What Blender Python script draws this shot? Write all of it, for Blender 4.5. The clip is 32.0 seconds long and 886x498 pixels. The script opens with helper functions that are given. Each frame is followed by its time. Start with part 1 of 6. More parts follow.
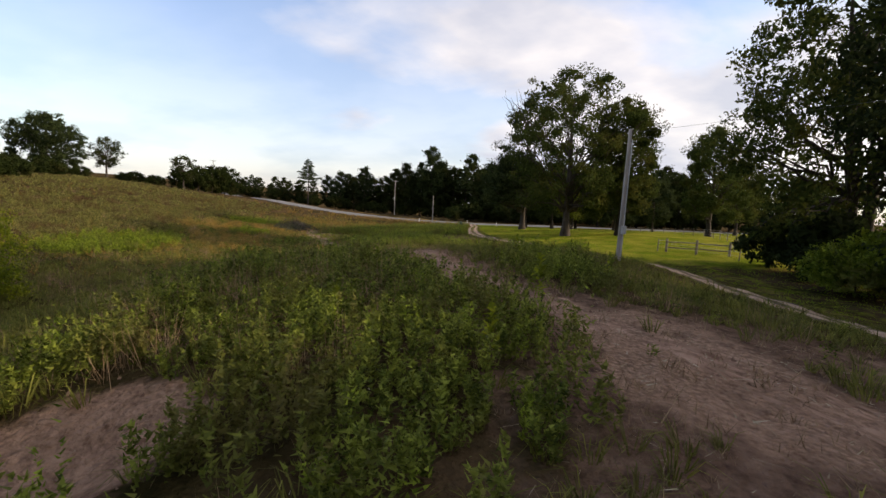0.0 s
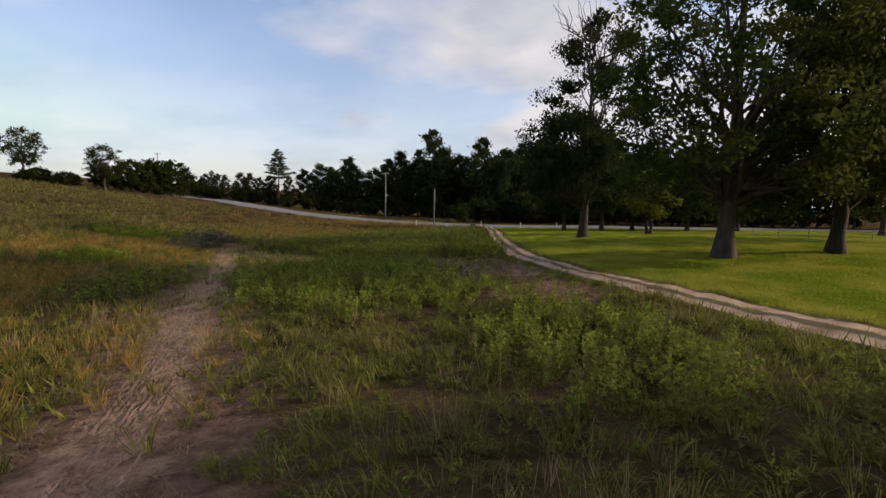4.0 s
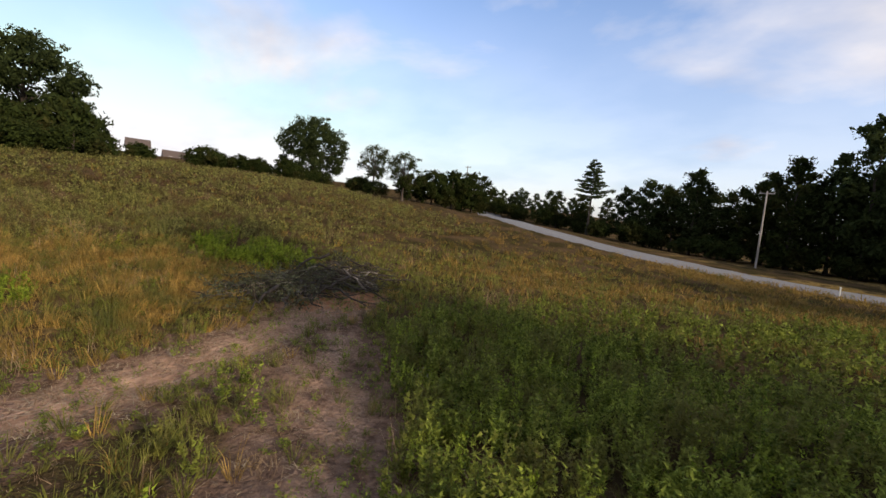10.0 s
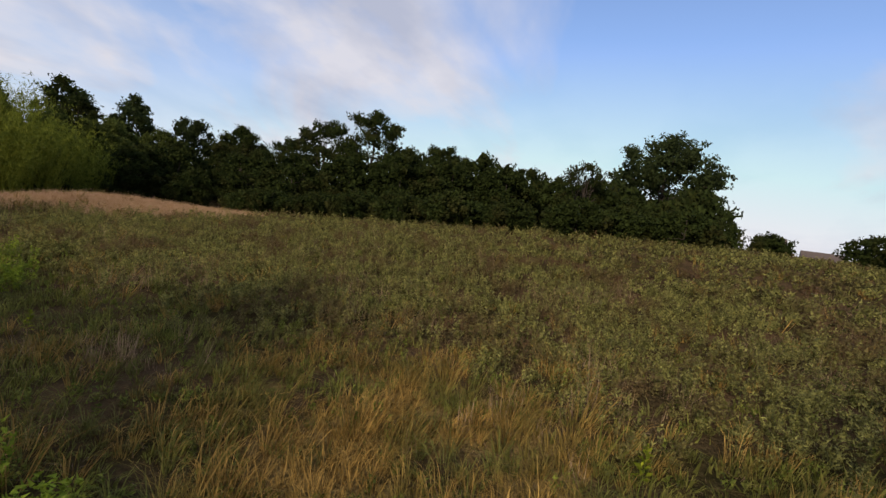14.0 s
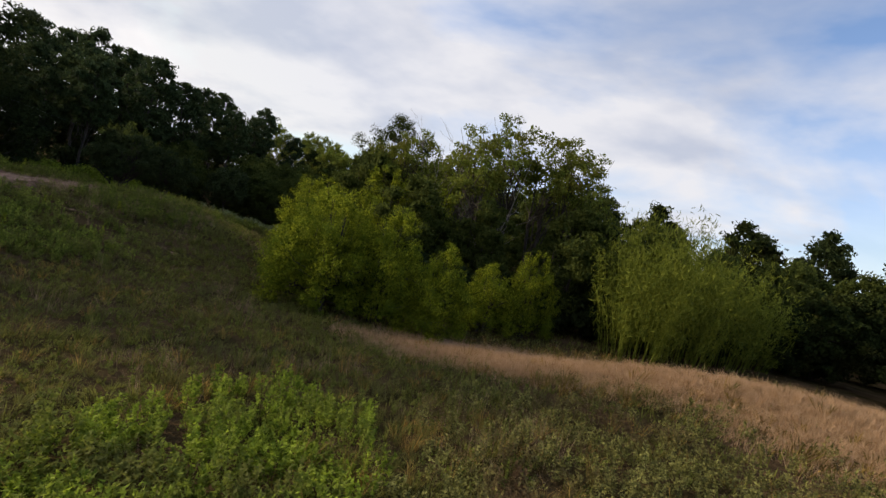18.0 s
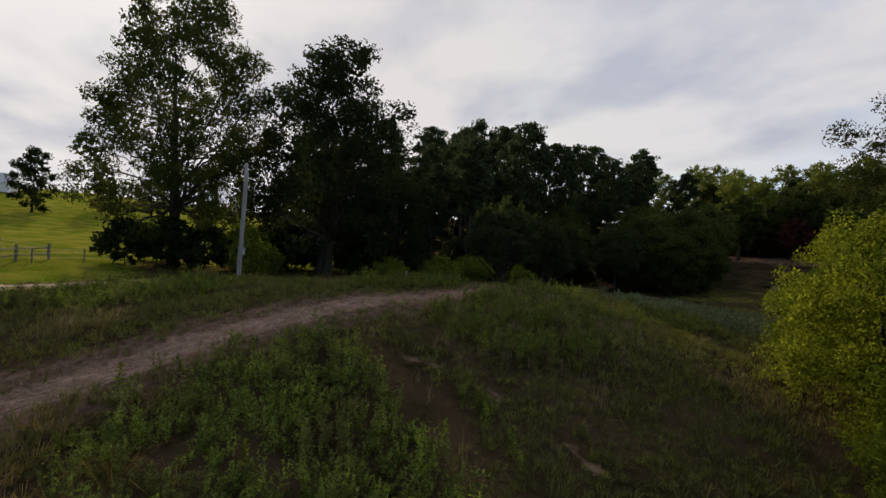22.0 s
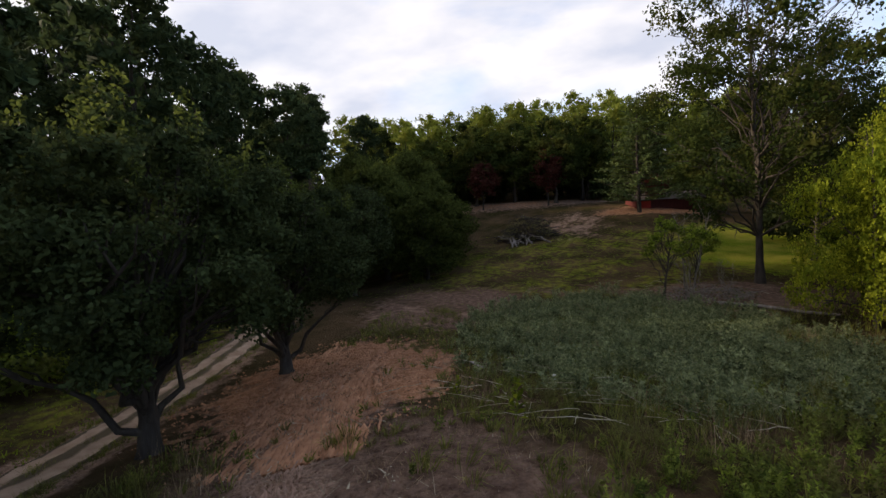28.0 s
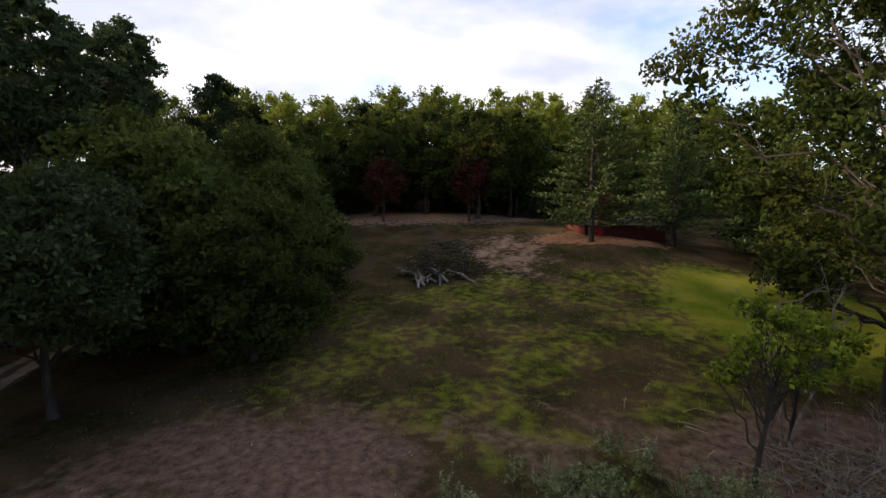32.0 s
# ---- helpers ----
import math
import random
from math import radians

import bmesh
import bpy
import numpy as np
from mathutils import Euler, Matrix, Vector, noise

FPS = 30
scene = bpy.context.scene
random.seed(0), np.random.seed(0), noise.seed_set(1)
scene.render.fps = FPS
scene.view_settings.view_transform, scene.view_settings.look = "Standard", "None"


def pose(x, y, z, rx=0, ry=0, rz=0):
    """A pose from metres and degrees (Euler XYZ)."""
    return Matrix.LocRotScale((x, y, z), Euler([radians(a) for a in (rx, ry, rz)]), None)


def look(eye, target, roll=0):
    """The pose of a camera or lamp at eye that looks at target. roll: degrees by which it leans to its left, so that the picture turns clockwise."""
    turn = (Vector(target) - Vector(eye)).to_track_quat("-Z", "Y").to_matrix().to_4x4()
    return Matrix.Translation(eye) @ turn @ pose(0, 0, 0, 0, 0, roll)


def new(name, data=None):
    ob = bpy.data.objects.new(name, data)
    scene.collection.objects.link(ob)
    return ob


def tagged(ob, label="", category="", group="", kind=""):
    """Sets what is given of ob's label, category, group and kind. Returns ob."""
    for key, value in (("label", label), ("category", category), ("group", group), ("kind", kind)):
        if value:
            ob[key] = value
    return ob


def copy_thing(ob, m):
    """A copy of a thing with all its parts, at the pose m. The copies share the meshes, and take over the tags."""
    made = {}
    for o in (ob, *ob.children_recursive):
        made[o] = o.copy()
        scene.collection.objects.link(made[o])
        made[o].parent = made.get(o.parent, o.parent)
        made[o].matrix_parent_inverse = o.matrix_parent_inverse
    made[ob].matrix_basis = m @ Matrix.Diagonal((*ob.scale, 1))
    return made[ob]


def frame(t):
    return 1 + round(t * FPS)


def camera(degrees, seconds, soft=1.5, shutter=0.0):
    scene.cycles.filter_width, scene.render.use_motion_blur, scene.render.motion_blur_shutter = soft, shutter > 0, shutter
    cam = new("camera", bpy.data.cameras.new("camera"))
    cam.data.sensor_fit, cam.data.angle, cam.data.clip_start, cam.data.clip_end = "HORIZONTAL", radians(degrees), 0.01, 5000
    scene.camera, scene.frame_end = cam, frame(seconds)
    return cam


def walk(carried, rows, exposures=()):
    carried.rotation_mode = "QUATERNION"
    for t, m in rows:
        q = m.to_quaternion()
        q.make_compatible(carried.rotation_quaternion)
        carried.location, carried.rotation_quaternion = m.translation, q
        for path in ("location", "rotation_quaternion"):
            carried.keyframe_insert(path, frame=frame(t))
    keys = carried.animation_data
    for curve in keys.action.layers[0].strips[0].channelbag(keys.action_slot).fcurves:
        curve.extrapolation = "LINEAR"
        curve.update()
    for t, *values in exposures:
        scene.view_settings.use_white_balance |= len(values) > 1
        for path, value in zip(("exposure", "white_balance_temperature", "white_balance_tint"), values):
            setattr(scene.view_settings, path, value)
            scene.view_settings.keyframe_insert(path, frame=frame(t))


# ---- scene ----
cam = camera(90.1, 32.0)
PATH = [
    (0, (0.013, -0.012, 3.054), (0.026, 1.977, 2.847), 2.6),
    (0.5, (0.057, 3.988, 3.008), (0.07, 5.977, 2.802), 2.2),
    (1, (0.026, 8.004, 2.983), (0.037, 9.994, 2.778), 1.2),
    (1.5, (-0.108, 11.92, 2.965), (-0.095, 13.91, 2.765), 0.5),
    (2, (-0.272, 15.832, 2.977), (-0.258, 17.821, 2.772), 1.0),
    (2.5, (-0.322, 19.597, 2.906), (-0.312, 21.586, 2.699), 1.3),
    (3, (-0.404, 23.441, 2.777), (-0.398, 25.43, 2.57), 1.1),
    (3.5, (-0.481, 27.247, 2.619), (-0.479, 29.235, 2.406), 1.3),
    (5.5, (-0.872, 41.852, 1.856), (-0.873, 43.842, 1.651), 0.7),
    (6, (-0.945, 45.427, 1.67), (-0.945, 47.417, 1.466), 0.7),
    (6.5, (-1.129, 48.851, 1.53), (-1.122, 50.84, 1.323), 0.8),
    (7, (-1.279, 52.2, 1.468), (-1.299, 54.188, 1.253), 1.9),
    (7.5, (-1.4, 55.024, 1.596), (-1.577, 57.005, 1.388), 4.4),
    (8, (-1.665, 57.216, 1.904), (-2.119, 59.153, 1.702), 5.4),
    (8.5, (-2.267, 59.387, 2.156), (-2.912, 61.27, 1.969), 4.8),
    (9, (-3.128, 61.568, 2.176), (-4.072, 63.322, 1.994), 6.4),
    (9.5, (-4.496, 63.857, 2.098), (-5.616, 65.504, 1.919), 4.4),
    (10, (-6.218, 66.013, 1.99), (-7.551, 67.495, 1.823), 5.7),
    (10.5, (-8.155, 68.003, 1.861), (-9.689, 69.277, 1.705), 6.1),
    (11, (-10.452, 69.694, 1.776), (-12.151, 70.74, 1.631), 6.2),
    (11.5, (-12.924, 70.993, 1.76), (-14.751, 71.795, 1.622), 6.1),
    (12, (-15.625, 71.959, 1.795), (-17.554, 72.47, 1.664), 7.0),
    (12.5, (-18.408, 72.518, 1.804), (-20.395, 72.72, 1.687), 7.6),
    (13, (-21.352, 72.642, 1.83), (-23.345, 72.505, 1.729), 9.2),
    (13.5, (-24.241, 72.301, 1.904), (-26.183, 71.834, 1.814), 9.4),
    (14, (-27.241, 71.29, 1.95), (-29.077, 70.501, 1.88), 9.5),
    (14.5, (-29.922, 69.847, 1.915), (-31.61, 68.774, 1.871), 10.0),
    (16.5, (-37.358, 60.238, 2.72), (-38.049, 58.361, 2.69), 10.2),
    (17, (-38.261, 57.073, 2.9), (-38.622, 55.107, 2.872), 11.2),
    (17.5, (-38.583, 53.741, 3.052), (-38.598, 51.741, 3.028), 12.5),
    (18, (-38.354, 50.566, 3.239), (-38.031, 48.593, 3.216), 13.8),
    (18.5, (-37.629, 47.532, 3.424), (-37.028, 45.625, 3.398), 13.8),
    (19, (-36.357, 44.587, 3.629), (-35.46, 42.799, 3.597), 14.9),
    (19.5, (-34.637, 41.9, 3.778), (-33.446, 40.293, 3.738), 15.9),
    (20, (-32.32, 39.464, 3.897), (-30.888, 38.068, 3.849), 16.3),
    (20.5, (-29.824, 37.502, 4.035), (-28.243, 36.278, 3.979), 14.5),
    (21, (-27.212, 35.878, 4.104), (-25.577, 34.728, 4.04), 10.2),
    (21.5, (-24.437, 34.401, 4.164), (-22.805, 33.247, 4.102), 5.0),
    (22, (-21.656, 32.877, 4.231), (-20.015, 31.734, 4.169), 5.1),
    (22.5, (-18.93, 31.302, 4.284), (-17.297, 30.149, 4.227), 5.0),
    (23, (-16.262, 29.622, 4.363), (-14.639, 28.457, 4.267), 5.9),
    (23.5, (-13.71, 28.006, 4.469), (-12.106, 26.826, 4.284), 6.6),
    (24, (-11.086, 26.315, 4.571), (-9.499, 25.12, 4.336), 6.9),
    (24.5, (-8.51, 24.583, 4.712), (-6.95, 23.355, 4.477), 6.5),
    (26.5, (-0.048, 17.432, 5.044), (1.028, 15.757, 4.854), -4.4),
    (27, (1.49, 15.218, 5.156), (2.33, 13.413, 4.97), -5.2),
    (27.5, (2.499, 13.142, 5.147), (3.073, 11.235, 4.966), -4.7),
    (28, (3.022, 11.046, 5.134), (3.352, 9.081, 4.959), -3.2),
    (28.5, (3.263, 8.958, 5.204), (3.407, 6.971, 5.033), -2.5),
    (29, (3.344, 6.717, 5.268), (3.348, 4.725, 5.098), -2.0),
    (29.5, (3.329, 4.314, 5.352), (3.264, 2.322, 5.183), -0.1),
    (30, (3.2, 1.724, 5.545), (3.119, -0.267, 5.374), 2.3),
    (30.5, (3.108, -0.912, 5.739), (3.031, -2.903, 5.568), 1.4),
    (31, (3.013, -3.528, 5.902), (2.942, -5.519, 5.731), 0.5),
    (31.5, (2.96, -6.275, 6.068), (2.888, -8.266, 5.896), 0.4),
    (32, (2.972, -8.884, 6.17), (2.895, -10.875, 6.001), 0.7),
]
EXPOSURES = [(0, 0.42, 6950, 15), (2, 0.1, 6900, 15), (4.5, 0.07, 6800, 15), (6.5, 0.12, 6780, 15), (8, 0.15, 6750, 15), (9, 0.3, 6720, 15), (10, 0.3, 6650, 15), (12, 0.08, 6400, 15), (14, -0.05, 6350, 16), (17, 0.12, 6450, 12), (19, 0.2, 6600, 12), (20, 0.15, 6650, 13), (21.5, -0.17, 6700, 12), (23, 0.22, 6800, 14), (25, 0.3, 6800, 14), (27, 0.5, 6750, 14), (30, 0.42, 6600, 13), (32, 0.66, 6700, 14)]
walk(cam, [(t, look(eye, target, roll)) for t, eye, target, roll in PATH], EXPOSURES)

# ---- light ----
SUN_AZ, SUN_EL = 92.2, 20.5            # degrees: clockwise from +y, and above the horizon
world = bpy.data.worlds.new("world")
scene.world = world
world.use_nodes = True
wn, wl = world.node_tree.nodes, world.node_tree.links
wn.clear()
sky = wn.new("ShaderNodeTexSky")
sky.sky_type, sky.sun_disc = "NISHITA", False
sky.sun_elevation, sky.sun_rotation = radians(SUN_EL), radians(SUN_AZ)
sky.altitude, sky.air_density, sky.dust_density, sky.ozone_density = 200, 1.0, 2.0, 1.8
coord = wn.new("ShaderNodeTexCoord")
split = wn.new("ShaderNodeSeparateXYZ")
wl.new(coord.outputs["Generated"], split.inputs[0])
lift = wn.new("ShaderNodeMath")
lift.operation = "ADD"
lift.inputs[1].default_value = 0.26
wl.new(split.outputs[2], lift.inputs[0])
flat = wn.new("ShaderNodeVectorMath")
flat.operation = "DIVIDE"
both = wn.new("ShaderNodeCombineXYZ")
for k in range(3):
    wl.new(lift.outputs[0], both.inputs[k])
wl.new(coord.outputs["Generated"], flat.inputs[0])
wl.new(both.outputs[0], flat.inputs[1])
cloud = wn.new("ShaderNodeTexNoise")
cloud.inputs["Scale"].default_value = 0.62
cloud.inputs["Detail"].default_value = 7.0
cloud.inputs["Roughness"].default_value = 0.52
cloud.inputs["Distortion"].default_value = 0.35
shift = wn.new("ShaderNodeMapping")
shift.inputs["Location"].default_value = (3.1, 1.4, 0.0)
shift.inputs["Rotation"].default_value = (0.0, 0.0, 0.5)
shift.inputs["Scale"].default_value = (1.25, 1.6, 1.0)
wl.new(flat.outputs[0], shift.inputs[0])
wl.new(shift.outputs[0], cloud.inputs["Vector"])
east = wn.new("ShaderNodeMath")                          # the east half is overcast, the west half mostly blue
east.operation = "MULTIPLY_ADD"
east.inputs[1].default_value = 0.11
wl.new(split.outputs[0], east.inputs[0])
wl.new(cloud.outputs["Fac"], east.inputs[2])
cover = wn.new("ShaderNodeValToRGB")
cover.color_ramp.elements[0].position, cover.color_ramp.elements[1].position = 0.44, 0.60
wl.new(east.outputs[0], cover.inputs[0])
haze = wn.new("ShaderNodeMapRange")                      # paler towards the horizon
for k, v in (("From Min", 0.0), ("From Max", 0.42), ("To Min", 0.62), ("To Max", 0.0)):
    haze.inputs[k].default_value = v
wl.new(split.outputs[2], haze.inputs["Value"])
both_f = wn.new("ShaderNodeMath")
both_f.operation = "MAXIMUM"
wl.new(cover.outputs[0], both_f.inputs[0])
wl.new(haze.outputs[0], both_f.inputs[1])
amount = wn.new("ShaderNodeMath")
amount.operation = "MULTIPLY"
amount.inputs[1].default_value = 0.92
wl.new(both_f.outputs[0], amount.inputs[0])
gain = wn.new("ShaderNodeMixRGB")
gain.blend_type = "MULTIPLY"
gain.inputs[0].default_value = 1.0
gain.inputs["Color2"].default_value = (1.88, 1.9, 2.02, 1)
wl.new(sky.outputs[0], gain.inputs["Color1"])
under = wn.new("ShaderNodeTexNoise")                     # greyer undersides
under.inputs["Scale"].default_value, under.inputs["Detail"].default_value = 1.5, 5.0
wl.new(shift.outputs[0], under.inputs["Vector"])
tone = wn.new("ShaderNodeValToRGB")
tone.color_ramp.elements[0].position, tone.color_ramp.elements[1].position = 0.36, 0.58
tone.color_ramp.elements[0].color, tone.color_ramp.elements[1].color = (0.66, 0.71, 0.81, 1), (1.0, 1.0, 1.0, 1)
wl.new(under.outputs["Fac"], tone.inputs[0])
white = wn.new("ShaderNodeMixRGB")
white.blend_type = "MULTIPLY"
white.inputs[0].default_value = 1.0
white.inputs["Color1"].default_value = (7.0, 6.95, 7.05, 1)
wl.new(tone.outputs[0], white.inputs["Color2"])
blend = wn.new("ShaderNodeMixRGB")
wl.new(white.outputs[0], blend.inputs["Color2"])
wl.new(amount.outputs[0], blend.inputs[0])
calm = wn.new("ShaderNodeMixRGB")                        # thin cloud veils the glow round the sun
calm.blend_type = "DARKEN"
calm.inputs[0].default_value = 1.0
calm.inputs["Color2"].default_value = (8.6, 8.5, 8.4, 1)
wl.new(gain.outputs[0], calm.inputs["Color1"])
wl.new(calm.outputs[0], blend.inputs["Color1"])
back = wn.new("ShaderNodeBackground")
back.inputs["Strength"].default_value = 0.11
wl.new(blend.outputs[0], back.inputs[0])
wl.new(back.outputs[0], wn.new("ShaderNodeOutputWorld").inputs[0])

sun = new("sun", bpy.data.lights.new("sun", "SUN"))
sun.data.energy, sun.data.angle, sun.data.color = 4.0, radians(3.5), (1.0, 0.85, 0.62)
_a, _e = radians(SUN_AZ), radians(SUN_EL)
sun.matrix_world = look((0, 0, 60), (-math.sin(_a) * math.cos(_e), -math.cos(_a) * math.cos(_e), 60 - math.sin(_e)))


# ---- materials ----
def material(name, low, high, rough=0.75, scale=6.0, detail=5.0, bump=0.0, bump_scale=30.0, leafy=0.0, island=False, spec=0.3, stretch=None, third=None, third_scale=0.6, uneven=1.0):
    """Colour between low and high by noise (or per island), a second larger stain, bump, and light through leaves."""
    m = bpy.data.materials.new(name)
    m.use_nodes = True
    t, l = m.node_tree.nodes, m.node_tree.links
    b = t["Principled BSDF"]
    b.inputs["Roughness"].default_value = rough
    b.inputs["Specular IOR Level"].default_value = spec
    tc = t.new("ShaderNodeTexCoord")
    mp = t.new("ShaderNodeMapping")
    if stretch:
        mp.inputs["Scale"].default_value = stretch
    l.new(tc.outputs["Object"], mp.inputs[0])
    if island:
        g = t.new("ShaderNodeNewGeometry")
        n = t.new("ShaderNodeTexNoise")                 # whole sprays paler or darker than their neighbours
        n.inputs["Scale"].default_value, n.inputs["Detail"].default_value = 2.6, 3.0
        l.new(tc.outputs["Object"], n.inputs["Vector"])
        r = t.new("ShaderNodeMapRange")
        r.inputs["From Min"].default_value, r.inputs["From Max"].default_value = 0.36, 0.64
        l.new(n.outputs["Fac"], r.inputs["Value"])
        av = t.new("ShaderNodeMath")
        av.operation = "MULTIPLY_ADD"
        av.inputs[1].default_value = 0.5
        half = t.new("ShaderNodeMath")
        half.operation = "MULTIPLY"
        half.inputs[1].default_value = 0.5
        l.new(r.outputs[0], half.inputs[0])
        l.new(g.outputs["Random Per Island"], av.inputs[0])
        l.new(half.outputs[0], av.inputs[2])
        pw = t.new("ShaderNodeMath")
        pw.operation = "POWER"
        pw.inputs[1].default_value = uneven
        l.new(av.outputs[0], pw.inputs[0])
        fac = pw.outputs[0]
    else:
        n = t.new("ShaderNodeTexNoise")
        n.inputs["Scale"].default_value, n.inputs["Detail"].default_value = scale, detail
        l.new(mp.outputs[0], n.inputs["Vector"])
        r = t.new("ShaderNodeMapRange")
        r.inputs["From Min"].default_value, r.inputs["From Max"].default_value = 0.3, 0.7
        l.new(n.outputs["Fac"], r.inputs["Value"])
        fac = r.outputs[0]
    mix = t.new("ShaderNodeMixRGB")
    mix.inputs["Color1"].default_value, mix.inputs["Color2"].default_value = (*low, 1), (*high, 1)
    l.new(fac, mix.inputs[0])
    col = mix.outputs[0]
    if third:
        n2 = t.new("ShaderNodeTexNoise")
        n2.inputs["Scale"].default_value, n2.inputs["Detail"].default_value = third_scale, 3.0
        l.new(tc.outputs["Object"], n2.inputs["Vector"])
        r2 = t.new("ShaderNodeMapRange")
        r2.inputs["From Min"].default_value, r2.inputs["From Max"].default_value = 0.48, 0.68
        l.new(n2.outputs["Fac"], r2.inputs["Value"])
        m2 = t.new("ShaderNodeMixRGB")
        m2.inputs["Color2"].default_value = (*third, 1)
        l.new(r2.outputs[0], m2.inputs[0])
        l.new(col, m2.inputs["Color1"])
        col = m2.outputs[0]
    oi = t.new("ShaderNodeObjectInfo")
    hv = t.new("ShaderNodeHueSaturation")
    vr = t.new("ShaderNodeMapRange")
    vr.inputs["To Min"].default_value, vr.inputs["To Max"].default_value = 0.82, 1.18
    l.new(oi.outputs["Random"], vr.inputs["Value"])
    l.new(vr.outputs[0], hv.inputs["Value"])
    l.new(col, hv.inputs["Color"])
    col = hv.outputs[0]
    l.new(col, b.inputs["Base Color"])
    if bump:
        bn = t.new("ShaderNodeTexNoise")
        bn.inputs["Scale"].default_value, bn.inputs["Detail"].default_value = bump_scale, 6.0
        l.new(mp.outputs[0], bn.inputs["Vector"])
        bp = t.new("ShaderNodeBump")
        bp.inputs["Strength"].default_value, bp.inputs["Distance"].default_value = bump, 0.05
        l.new(bn.outputs["Fac"], bp.inputs["Height"])
        l.new(bp.outputs[0], b.inputs["Normal"])
    if leafy:
        tr = t.new("ShaderNodeBsdfTranslucent")
        l.new(col, tr.inputs[0])
        ms = t.new("ShaderNodeMixShader")
        ms.inputs[0].default_value = leafy
        l.new(b.outputs[0], ms.inputs[1])
        l.new(tr.outputs[0], ms.inputs[2])
        l.new(ms.outputs[0], t["Material Output"].inputs[0])
    return m


